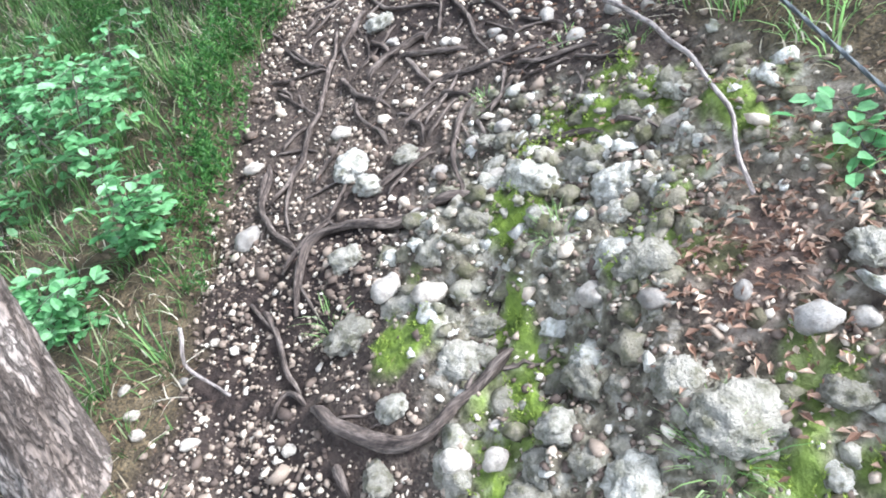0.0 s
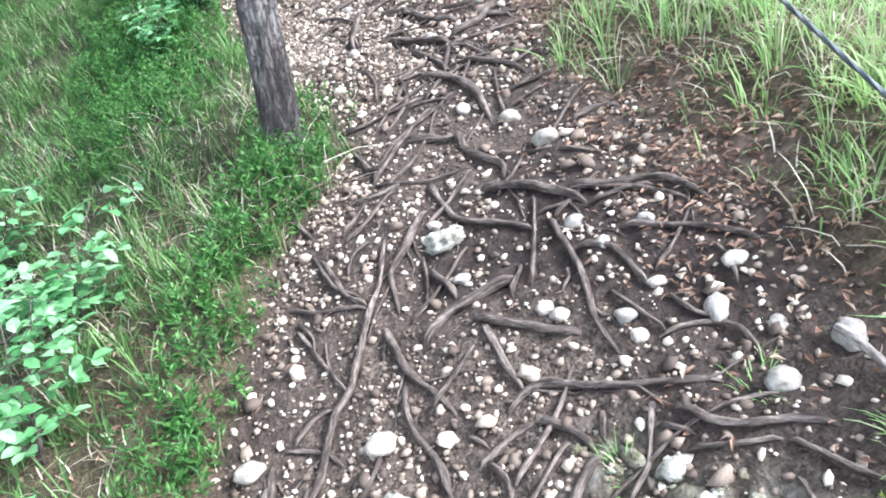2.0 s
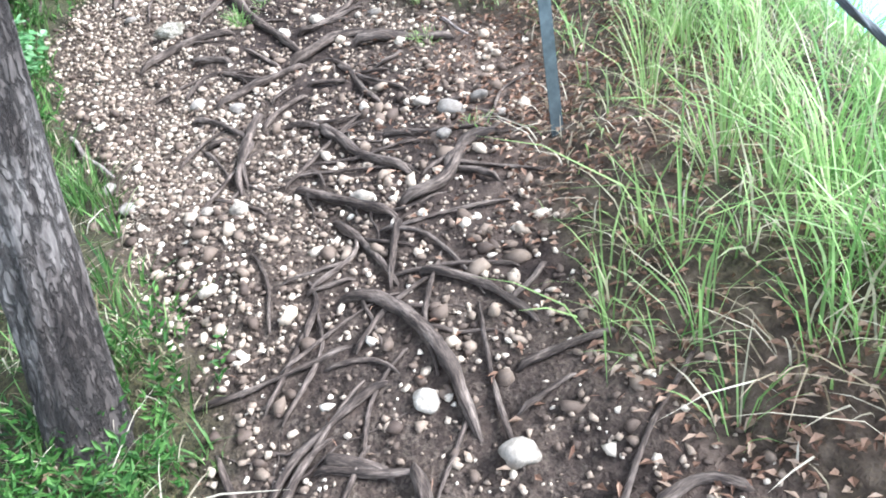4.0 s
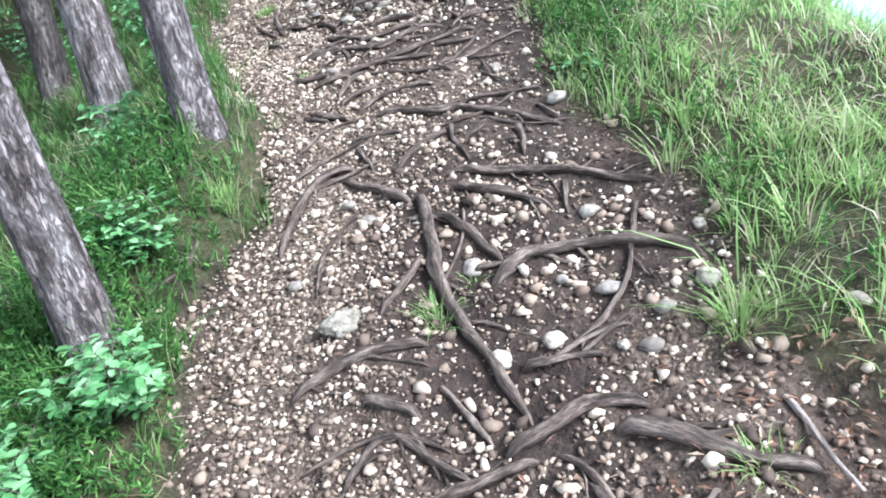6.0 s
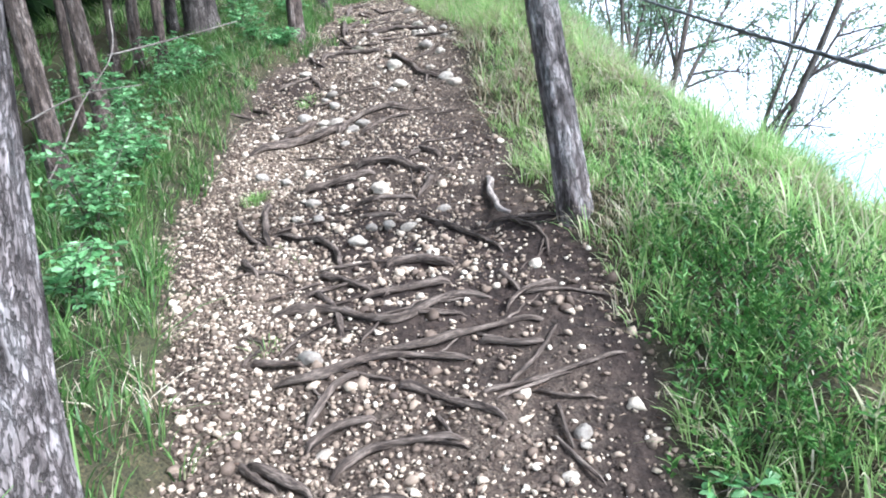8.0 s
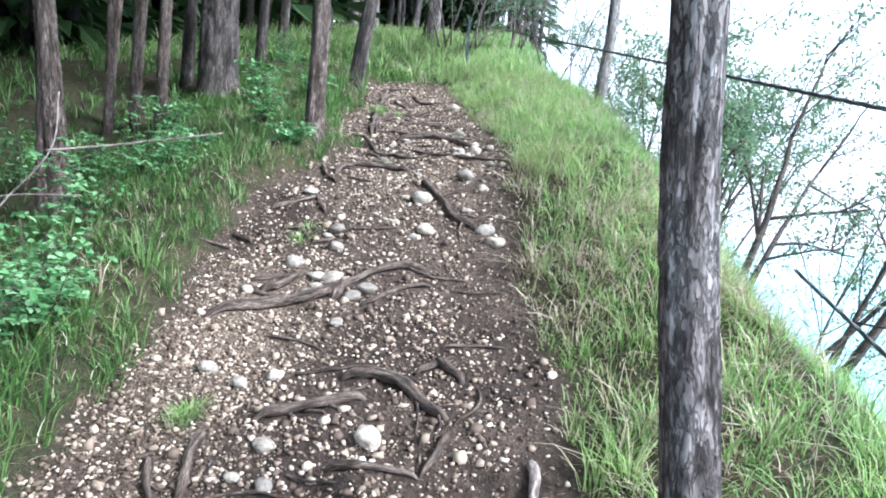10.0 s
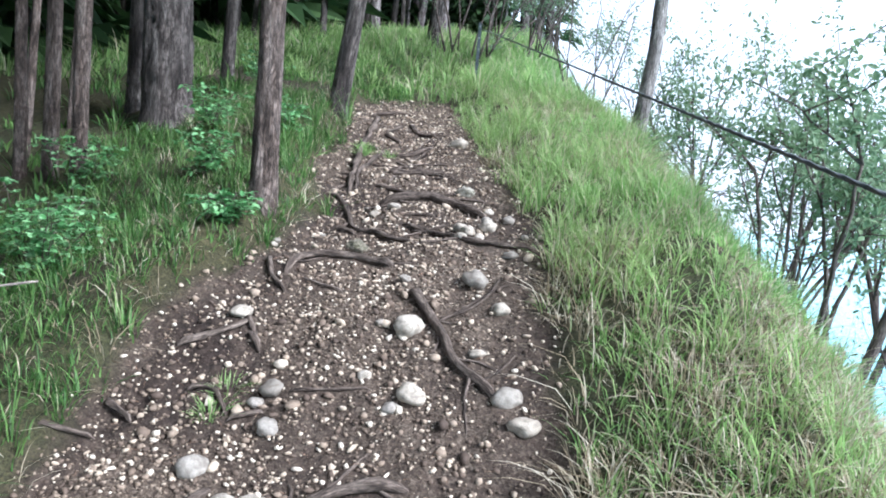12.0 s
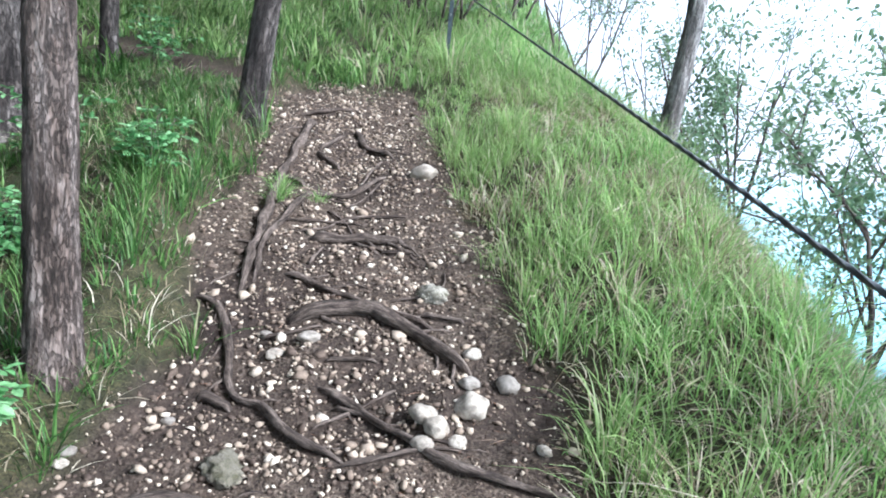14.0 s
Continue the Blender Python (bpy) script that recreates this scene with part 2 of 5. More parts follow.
M_POST = metal_mat("painted_steel", (0.10, 0.125, 0.135), 0.45, 0.35)
M_CABLE = metal_mat("steel_cable", (0.15, 0.16, 0.16), 0.5, 0.6)
M_BOLT = metal_mat("zinc_bolt", (0.55, 0.55, 0.55), 0.4, 0.9)


def water_mat():
    m, nt, bs = base_mat("lake_water", 0.12)
    co = nt.nodes.new("ShaderNodeTexCoord").outputs["Object"]
    n1, n2 = noise_of(nt, 0.012, 4, co), noise_of(nt, 0.35, 5, co)
    r = ramp_of(nt, [(0.3, (0.12, 0.44, 0.52)), (0.7, (0.20, 0.56, 0.62))])
    nt.links.new(n1.outputs["Fac"], r.inputs["Fac"])
    nt.links.new(r.outputs["Color"], bs.inputs["Base Color"])
    bs.inputs["Specular IOR Level"].default_value = 0.5
    nt.links.new(bump_of(nt, n2.outputs["Fac"], 0.35, 0.6), bs.inputs["Normal"])
    return m


M_WATER = water_mat()


# ---- mesh helpers ----
rng = np.random.default_rng(7)


def mesh_from(name, verts, faces, material, smooth=True):
    """A mesh from vertex rows and one array of triangles or quads."""
    verts, faces = np.asarray(verts, np.float32).reshape(-1, 3), np.asarray(faces, np.int32)
    me = bpy.data.meshes.new(name)
    n, k = faces.shape
    me.vertices.add(len(verts))
    me.vertices.foreach_set("co", verts.ravel())
    me.loops.add(n * k)
    me.loops.foreach_set("vertex_index", faces.ravel())
    me.polygons.add(n)
    me.polygons.foreach_set("loop_start", np.arange(0, n * k, k, dtype=np.int32))
    me.polygons.foreach_set("use_smooth", np.full(n, smooth))
    me.update(calc_edges=True)
    me.materials.append(material)
    return me


def part(name, me, parent, label=""):
    ob = new(name, me)
    ob.parent = parent
    return tagged(ob, label)


def lattice(ix, iy, seed):
    h = (ix * 374761393 + iy * 668265263 + seed * 974711) & 0x7FFFFFFF
    h = ((h ^ (h >> 13)) * 1274126177) & 0x7FFFFFFF
    return ((h ^ (h >> 16)) & 0xFFFF) / 65535.0


def grain(x, y, scale, seed=0):
    """Smooth value noise, 0 to 1."""
    x, y = np.asarray(x, float) * scale, np.asarray(y, float) * scale
    ix, iy = np.floor(x).astype(np.int64), np.floor(y).astype(np.int64)
    fx, fy = x - ix, y - iy
    fx, fy = fx * fx * (3 - 2 * fx), fy * fy * (3 - 2 * fy)
    a, b = lattice(ix, iy, seed), lattice(ix + 1, iy, seed)
    c, d = lattice(ix, iy + 1, seed), lattice(ix + 1, iy + 1, seed)
    return (a * (1 - fx) + b * fx) * (1 - fy) + (c * (1 - fx) + d * fx) * fy


def fbm(x, y, scale, seed=0, octaves=4):
    s, w, total = 0, 1.0, 0.0
    for o in range(octaves):
        s = s + w * grain(x, y, scale * 2 ** o, seed + o)
        total += w
        w *= 0.5
    return s / total - 0.5


# ---- lie of the land ----
ZY = [-6, -2, 0, 0.5, 1, 1.35, 1.9, 2.4, 3.5, 4.3, 5, 6, 7.2, 8.3, 9.4, 10.2, 10.8, 11.4, 13.8, 15.5, 18, 24, 40, 80]
ZZ = [-1.6, -0.4, 0.10, 0.26, 0.46, 0.59, 0.76, 0.87, 1.2, 1.45, 1.64, 2.04, 2.47, 2.77, 3.18, 3.55, 3.88, 4.04, 4.72, 5.25, 6.0, 7.6, 10.5, 16]
XLY = [-2, 1.5, 2.0, 2.7, 3.2, 3.5, 3.8, 4.5, 5, 5.75, 6.2, 6.8, 7.5, 8.3, 9.2, 10.4, 11, 11.4, 11.8, 12.4, 13.2, 14.5, 16]
XLX = [-1, -.8, -.56, -.38, -.16, .07, .12, -.16, -.28, -.5, -.31, -.36, -.69, -1.0, -1.1, -1.16, -.97, -.84, -.9, -1.15, -1.2, -1.4, -1.2]
XRY = [-2, 1.3, 2, 2.6, 3.0, 3.4, 3.7, 4.4, 4.8, 5.2, 5.7, 6.3, 7, 7.6, 8.3, 9, 9.7, 10.3, 11.3, 12, 13.1, 14.2, 14.8, 16]
XRX = [1.2, 1.0, 1.03, 1.02, 1.05, .95, .93, 1.25, 1.28, 1.1, 1.18, .95, .92, .86, .72, .65, .44, .42, .35, .23, -.05, -.3, -.5, -1.0]
# rises at the feet of trees and in the ledge: x, y, height, width
MOUNDS = [(0.86, 7.9, 0.09, 0.24), (-0.56, 6.53, 0.06, 0.25), (-1.31, 13.55, 0.12, 0.4), (0.1, 1.45, 0.03, 0.3), (0.5, 1.1, 0.04, 0.35), (0.75, 1.35, 0.05, 0.3)]


def zline(y):
    s = 0
    for d in (-0.24, -0.12, 0, 0.12, 0.24): s = s + np.interp(y + d, ZY, ZZ)
    return s / 5
def edges(y):
    return np.interp(y, XLY, XLX), np.interp(y, XRY, XRX)
def ground(x, y):
    xl, xr = edges(y); z = zline(y)
    k = np.interp(y, [1, 2, 2.6, 3.4, 4.2, 5, 6, 7, 8.3, 11.3, 13], [0.42, 0.33, 0.28, 0.2, 0.14, 0.12, 0.08, 0.04, 0.1, 0.1, 0.05])
    z = z + k * np.clip(x - 0.2, -0.8, 1.1)
    l = np.maximum(xl - x, 0); c = np.interp(y, [2, 9.5, 10.7, 12, 13.5, 15], [0.4, 0.5, 0.66, 0.42, 0.2, 0.08])
    z = z - c * l * l / (l + 0.9) / (1 + 0.05 * l)
    z = z + np.interp(y, [2, 3, 5, 6, 6.5, 7.2, 10, 12], [0.04, 0.13, 0.12, 0.18, 0.24, 0.12, 0.1, 0.16]) * np.clip(l / 0.22, 0, 1)
    r = np.maximum(x - xr, 0); r0 = np.interp(y, [4, 8, 10, 11.5, 12.5, 14, 15], [0.75, 0.85, 0.6, 0.6, 0.85, 1.15, 1.2])
    q = np.maximum(r - r0, 0)
    z = z + 0.1 * np.clip(r / 0.35, 0, 1) - 1.5 * q * q / (q + 0.5)
    for mx, my, rise, wide in MOUNDS:
        z = z + rise * np.exp(-((x - mx) ** 2 + (y - my) ** 2) / wide ** 2)
    return z


def zones(x, y):
    """How far a place is bare, verge, litter, rock and moss, 0 to 1."""
    xl, xr = edges(y)
    wob = 0.17 * fbm(x, y, 3.5, 3) + 0.10 * fbm(x, y, 11, 4)
    inside = np.minimum(x - xl, xr - x) + wob
    bare = np.clip(inside / 0.10 + 0.5, 0, 1) * np.clip((15.2 - y + 2 * wob) / 0.5, 0, 1)
    trail = np.exp(-((y - 14.35 + 0.66 * (x + 1.6) - 0.4 * wob) / 0.26) ** 4) * (x < -0.9) * np.clip((x + 4.6) / 0.6, 0, 1)
    bare = np.maximum(bare, trail)
    litter = np.exp(-(((x - 1.28) / 0.36) ** 2 + ((y - 4.25) / 0.75) ** 2) ** 1.5) + 0.8 * np.exp(-(((x - 0.85) / 0.3) ** 2 + ((y - 0.85) / 0.35) ** 2) ** 1.5)
    litter = litter + 0.85 * np.exp(-(((x - 1.09) / 0.2) ** 2 + ((y - 2.95) / 0.85) ** 2) ** 1.5) + 0.8 * np.exp(-(((x - 0.62) / 0.16) ** 2 + ((y - 0.99) / 0.12) ** 2) ** 1.5)
    litter = np.clip(litter * (0.75 + 1.3 * fbm(x, y, 6, 9)), 0, 1)
    rock = np.clip((1.85 - y + 0.9 * fbm(x, y, 2.2, 15)) / 0.25, 0, 1) * np.clip((x + 0.12 + 0.4 * fbm(x, y, 3, 16)) / 0.15, 0, 1) * bare
    moss = 0
    for mx, my, wide in ((0.76, 1.56, 0.13), (0.46, 1.60, 0.09), (0.57, 1.15, 0.12), (0.0, 1.38, 0.11), (0.59, 1.63, 0.08), (0.68, 0.78, 0.10), (0.55, 0.71, 0.09), (0.85, 1.25, 0.08), (0.36, 1.48, 0.08)):
        moss = np.maximum(moss, np.exp(-((x - mx) ** 2 + (y - my) ** 2) / wide ** 2))
    moss = np.maximum(moss, 0.42 * np.clip(0.5 + 3 * fbm(x, y, 5, 25), 0, 1.2) * rock)
    moss = np.clip((moss * (0.7 + 3.2 * fbm(x, y, 15, 21)) - 0.25) / 0.3, 0, 1)
    return bare, np.clip(1 - bare, 0, 1), litter, rock * (1 - litter), moss * (1 - 0.7 * litter)


def relief(x, y):
    """The ground with its unevenness."""
    z = ground(x, y)
    bare, verge, litter, rock, moss = zones(x, y)
    near = np.clip((40 - np.abs(y - 8)) / 20, 0, 1)
    z = z + near * (0.05 * fbm(x, y, 1.3, 31) + verge * 0.10 * fbm(x, y, 2.5, 33) + bare * (0.075 * fbm(x, y, 4.5, 35) + 0.026 * fbm(x, y, 18, 36)))
    lumps = np.abs(fbm(x, y, 4.5, 41)) * 0.24 + np.abs(fbm(x, y, 12, 43)) * 0.14
    z = z + rock * (lumps - 0.06) + moss * 0.012
    for hx, hy, deep, wide in ((0.33, 1.14, 0.07, 0.10), (0.51, 1.37, 0.06, 0.07), (0.2, 1.24, 0.04, 0.08)):
        z = z - deep * np.exp(-((x - hx) ** 2 + (y - hy) ** 2) / wide ** 2)
    return z


def steps(*spans):
    return np.unique(np.concatenate([np.arange(a, b, s) for a, b, s in spans]).round(4))


def build_ground():
    xs = steps((-90, -30, 10), (-30, -10, 2), (-10, -4, 0.4), (-4, -1.5, 0.1), (-1.5, 1.7, 0.022), (1.7, 1.9, 0.05), (1.9, 4, 0.1), (4, 10, 0.6), (10, 80, 7))
    ys = steps((-60, -10, 8), (-10, -1, 0.6), (-1, 0.3, 0.08), (0.3, 2.4, 0.018), (2.4, 15.3, 0.036), (15.3, 26, 0.15), (26, 50, 2), (50, 180, 13))
    X, Y = np.meshgrid(xs, ys)
    Z = np.maximum(relief(X, Y), -75.0)
    nx, ny = len(xs), len(ys)
    i = np.arange(nx * ny).reshape(ny, nx)
    quads = np.stack([i[:-1, :-1], i[:-1, 1:], i[1:, 1:], i[1:, :-1]], -1).reshape(-1, 4)
    me = mesh_from("ground", np.stack([X, Y, Z], -1).reshape(-1, 3), quads, M_GROUND)
    bare, verge, litter, rock, moss = zones(X, Y)
    xl, xr = edges(Y)
    lane = np.clip(1 - np.abs(X - xl - 0.32) / 0.42, 0, 1) * np.clip((Y - 3.8) / 0.8, 0, 1) * np.clip((10.2 - Y) / 1.2, 0, 1)
    grit = np.clip(0.16 + 0.22 * np.clip(Y - 9.2, 0, 1) + 0.65 * lane + 1.2 * fbm(X, Y, 2.2, 51), 0, 1) * bare
    lush = np.clip((Y - 2.2) / 2.5, 0.1, 0.75) * np.clip(0.9 + fbm(X, Y, 1.2, 53), 0, 1)
    for name, v in (("lush", lush), ("verge", verge), ("litter", litter), ("rock", rock), ("moss", moss), ("grit", grit)):
        a = me.attributes.new(name, "FLOAT", "POINT")
        a.data.foreach_set("value", np.asarray(v, np.float32).ravel())
    return tagged(new("ground", me), "wooded ridge ground with a stony bare footpath", "ground", kind="structure")


build_ground()
water = mesh_from("water", [(-3000, -3000, -72), (3000, -3000, -72), (3000, 3000, -72), (-3000, 3000, -72)], [(0, 1, 2, 3)], M_WATER)
tagged(new("water", water), "pale turquoise lake far below the ridge", "water", kind="structure")


# ---- trunks, roots, sticks ----
def tube(points, radii, sides, rough=0.0, seed=0, grow=1.0):
    """A closed tapering tube round a line of points; rough: how far its skin is uneven, as a share of the radius."""
    P, R = np.asarray(points, float), np.asarray(radii, float)
    n = len(P)
    T = np.gradient(P, axis=0)
    T /= np.linalg.norm(T, axis=1)[:, None] + 1e-9
    ref = np.array((0.0, 0.0, 1.0)) if abs(T[n // 2, 2]) < 0.8 else np.array((1.0, 0.0, 0.0))
    A = np.cross(T, ref)
    A /= np.linalg.norm(A, axis=1)[:, None] + 1e-9
    B = np.cross(T, A)
    ang = np.arange(sides) * 2 * np.pi / sides
    s = np.concatenate([[0], np.cumsum(np.linalg.norm(np.diff(P, axis=0), axis=1))])
    r = R[:, None] * np.ones(sides)
    if rough:
        u = np.cos(ang)[None] * 1.7 + seed * 3.1 + s[:, None] * 0.0
        v = s[:, None] * (0.9 / max(R.mean(), 0.004)) * 0.25 * grow
        w = np.sin(ang)[None] * 1.7
        r = r * (1 + rough * (2.2 * (grain(u + 7, v + 2 * w, 1.3, seed) - 0.5) + 1.2 * (grain(u * 3 + w * 2, v * 0.8 + w, 1.7, seed + 5) - 0.5)))
    V = P[:, None] + r[..., None] * (np.cos(ang)[None, :, None] * A[:, None] + np.sin(ang)[None, :, None] * B[:, None])
    skin = np.stack([r.mean() * np.cos(ang)[None] + 0 * s[:, None], r.mean() * np.sin(ang)[None] + 0 * s[:, None], s[:, None] + 0 * ang[None]], -1) + seed * 0.37
    i = np.arange(n * sides).reshape(n, sides)
    j = np.roll(i, -1, axis=1)
    F = np.stack([i[:-1], j[:-1], j[1:], i[1:]], -1).reshape(-1, 4)
    V = np.concatenate([V.reshape(-1, 3), P[:1] - T[:1] * R[0] * 0.4, P[-1:] + T[-1:] * R[-1] * 0.4])
    skin = np.concatenate([skin.reshape(-1, 3), skin[0, :1], skin[-1, :1]])
    c0, c1 = n * sides, n * sides + 1
    caps = np.concatenate([np.stack([j[0], i[0], np.full(sides, c0), np.full(sides, c0)], -1), np.stack([i[-1], j[-1], np.full(sides, c1), np.full(sides, c1)], -1)])
    return V, F, caps, skin


def tube_mesh(name, tubes, material):
    V, F, S, off = [], [], [], 0
    for v, f, caps, skin in tubes:
        tri = np.concatenate([f[:, [0, 1, 2]], f[:, [0, 2, 3]], caps[:, :3]])
        V.append(v)
        S.append(skin)
        F.append(tri + off)
        off += len(v)
    me = mesh_from(name, np.concatenate(V), np.concatenate(F), material)
    me.attributes.new("skin", "FLOAT_VECTOR", "POINT").data.foreach_set("vector", np.concatenate(S).astype(np.float32).ravel())
    return me


def curve_through(pts, step):
    """Points at even steps along a smooth line through pts."""
    P = np.asarray(pts, float)
    if len(P) == 2:
        P = np.array([P[0], P.mean(0), P[1]])
    Q = np.concatenate([2 * P[:1] - P[1:2], P, 2 * P[-1:] - P[-2:-1]])
    out = []
    for k in range(1, len(Q) - 2):
        a, b, c, d = Q[k - 1], Q[k], Q[k + 1], Q[k + 2]
        m = max(2, int(np.linalg.norm(c - b) / step))
        t = (np.arange(m) / m)[:, None]
        out.append(0.5 * (2 * b + (c - a) * t + (2 * a - 5 * b + 4 * c - d) * t ** 2 + (3 * b - a - 3 * c + d) * t ** 3))
    return np.concatenate(out + [P[-1:]])


ROOT_MARKS = []
COUNT = {"root": 0, "stone": 0, "rock": 0}


def root(pts, r):
    """A bare root on the path: it comes out of the soil, arches a little and sinks again."""
    COUNT["root"] += 1
    r = max(0.0050, 0.62 * r)
    k = COUNT["root"]
    P = curve_through(pts, 0.018)
    n = len(P)
    s = np.linspace(0, 1, n)
    side = np.stack([-np.gradient(P[:, 1]), np.gradient(P[:, 0])], -1)
    side /= np.linalg.norm(side, axis=1)[:, None] + 1e-9
    P = P + side * (1.7 * r * (fbm(s * n * 0.018, np.full(n, k * 1.7), 8, k, 3) * np.minimum(1, 6 * np.minimum(s, 1 - s)))[:, None])
    R = r * (1.1 - 0.3 * s) * (1 + 0.7 * fbm(s * n * 0.018, np.full(n, k * 3.3), 7, k + 40, 4))
    R = R * np.clip(0.45 + 5 * np.minimum(s, 1 - s), 0.45, 1)
    lift = 0.006 + R * (0.66 + 0.8 * fbm(s * n * 0.018, np.full(n, k * 0.9), 5, k + 80, 2)) - r * 1.5 * (1 - np.clip(9 * np.minimum(s, 1 - s), 0, 1)) ** 2
    ROOT_MARKS.append(np.column_stack([P, R]))
    z = relief(P[:, 0], P[:, 1])
    z = np.convolve(np.pad(z, 4, "edge"), np.ones(9) / 9, "valid")
    tubes = [tube(np.column_stack([P, z + lift]), R, 11, 0.34, k, 0.55)]
    shoots = []
    for f in (0.15, 0.3, 0.45, 0.6, 0.75, 0.88):
        if r > 0.008 and n > 20 and rng.random() < 0.6:
            i = int(f * n)
            way = side[i] * rng.choice((-1, 1)) + 0.9 * (P[min(i + 3, n - 1)] - P[i - 3]) / 0.08
            way /= np.linalg.norm(way)
            m = 9
            q = P[i] + way * np.linspace(0, rng.uniform(0.08, 0.26), m)[:, None] + rng.normal(0, 0.004, (m, 2)).cumsum(0)
            shoots.append(tube(np.column_stack([q, relief(q[:, 0], q[:, 1]) + 0.004 + 0.3 * r * np.linspace(1, -0.9, m)]), max(0.0035, 0.4 * r) * np.linspace(1.0, 0.35, m), 6, 0.2, k + 3))
    ob = new("root", tube_mesh("root", tubes, M_ROOT))
    for s_ in shoots:
        part("rootlet", tube_mesh("rootlet", [s_], M_ROOT), ob)
    size = "thick gnarled" if r > 0.022 else ("thin wiry" if r < 0.012 else "worn brown")
    return tagged(ob, size + " tree root lying bare across the stony path", "root", "roots across the path")


def stick(pts, r):
    r = 0.72 * r
    P = curve_through(pts, 0.03)
    n = len(P)
    z = np.convolve(np.pad(relief(P[:, 0], P[:, 1]), 6, "edge"), np.ones(13) / 13, "valid") + r * 0.9 + 0.012
    z = z + 0.03 * (P[:, 1] < 2)
    ROOT_MARKS.append(np.column_stack([P, np.full(n, 2.5 * r)]))
    P = P + 0.4 * r * np.stack([np.sin(np.arange(n) * 0.9), np.cos(np.arange(n) * 0.7)], -1)
    ob = new("stick", tube_mesh("stick", [tube(np.column_stack([P, z]), r * np.linspace(1.05, 0.6, n), 9, 0.15, 3)], M_STICK))
    return tagged(ob, "grey weathered fallen stick lying on the ground", "stick", "fallen sticks")


def needle_crown(seed, height, spread):
    """A tall conifer's limbs and its clumps of needles, above the bare trunk."""
    g = np.random.default_rng(seed)
    tubes, C = [], []
    for k in range(26):
        f = 0.5 + 0.5 * k / 26
        a = k * 2.4 + g.uniform(-0.4, 0.4)
        length = spread * (1.25 - f) * g.uniform(0.7, 1.2) * 1.7
        t = np.linspace(0, 1, 6)[:, None]
        way = np.array((math.cos(a), math.sin(a), 0.0))
        P = np.array((0, 0, height * f)) + way * t * length + np.array((0, 0, 1.0)) * (0.25 * t - 0.3 * t * t) * length
        tubes.append(tube(P, np.linspace(0.035, 0.008, 6), 4, 0.1, k))
        for q in P[2:]:
            C.append(q + g.normal(0, 0.16, (16, 3)))
    C = np.concatenate(C)
    D = g.normal(0, 1, C.shape) * (1, 1, 0.5)
    return tubes, C, D


def leaf_arrays(P, D, N, L, W, fold=0.25):
    """Leaves with a folded midrib: base, two edges, tip; four triangles each."""
    P, D, N = (np.asarray(v, float) for v in (P, D, N))
    D = D / (np.linalg.norm(D, axis=1)[:, None] + 1e-9)
    S = np.cross(D, N)
    S /= np.linalg.norm(S, axis=1)[:, None] + 1e-9
    U = np.cross(S, D)
    L, W = np.broadcast_to(L, len(P))[:, None], np.broadcast_to(W, len(P))[:, None]
    mid = P + D * L * 0.5 - U * W * fold * 0.5
    V = np.stack([P, P + D * L * 0.45 + S * W * 0.5 + U * W * fold, P + D * L - U * L * 0.12, P + D * L * 0.45 - S * W * 0.5 + U * W * fold, mid], 1).reshape(-1, 3)
    b = (np.arange(len(P)) * 5)[:, None, None]
    F = (np.array([(0, 1, 4), (1, 2, 4), (2, 3, 4), (3, 0, 4)])[None] + b).reshape(-1, 3)
    return V, F


def oval_leaves(P, D, N, L, W, fold=0.2):
    """Oval leaves of six triangles round a sunk midrib."""
    P, D, N = (np.asarray(v, float) for v in (P, D, N))
    D = D / (np.linalg.norm(D, axis=1)[:, None] + 1e-9)
    S = np.cross(D, N)
    S /= np.linalg.norm(S, axis=1)[:, None] + 1e-9
    U = np.cross(S, D)
    L, W = np.broadcast_to(L, len(P))[:, None], np.broadcast_to(W, len(P))[:, None]
    rim = [(0.0, 0.0), (0.34, 0.44), (0.74, 0.42), (1.0, 0.0), (0.74, -0.42), (0.34, -0.44)]
    V = [P + D * L * t + S * W * w + U * W * fold * abs(w) * 2 - U * L * 0.14 * t * t for t, w in rim] + [P + D * L * 0.55 - U * W * fold * 0.3]
    T = np.array([(k, (k + 1) % 6, 6) for k in range(6)])
    return np.stack(V, 1).reshape(-1, 3), (T[None] + (np.arange(len(P)) * 7)[:, None, None]).reshape(-1, 3)


def crown_mesh(name, P, D, L, W, material, seed=1):
    g = np.random.default_rng(seed)
    V, F = leaf_arrays(P, D, g.normal(0, 1, P.shape), L, W)
    return mesh_from(name, V, F, material, False)


CROWN_TUBES, CROWN_P, CROWN_D = needle_crown(5, 11.0, 1.6)
FEW = np.random.default_rng(2).random(len(CROWN_P)) < 0.45
CROWN_FAR = crown_mesh("crown", CROWN_P[FEW], CROWN_D[FEW], 0.62, 0.2, M_NEEDLE)
CROWN = crown_mesh("crown", CROWN_P, CROWN_D, 0.34, 0.12, M_NEEDLE)
CROWN_LIMBS = tube_mesh("branchwork", CROWN_TUBES, M_BARK_DARK)
FAR_LIMBS = tube_mesh("branchwork", CROWN_TUBES[::2], M_BARK_DARK)


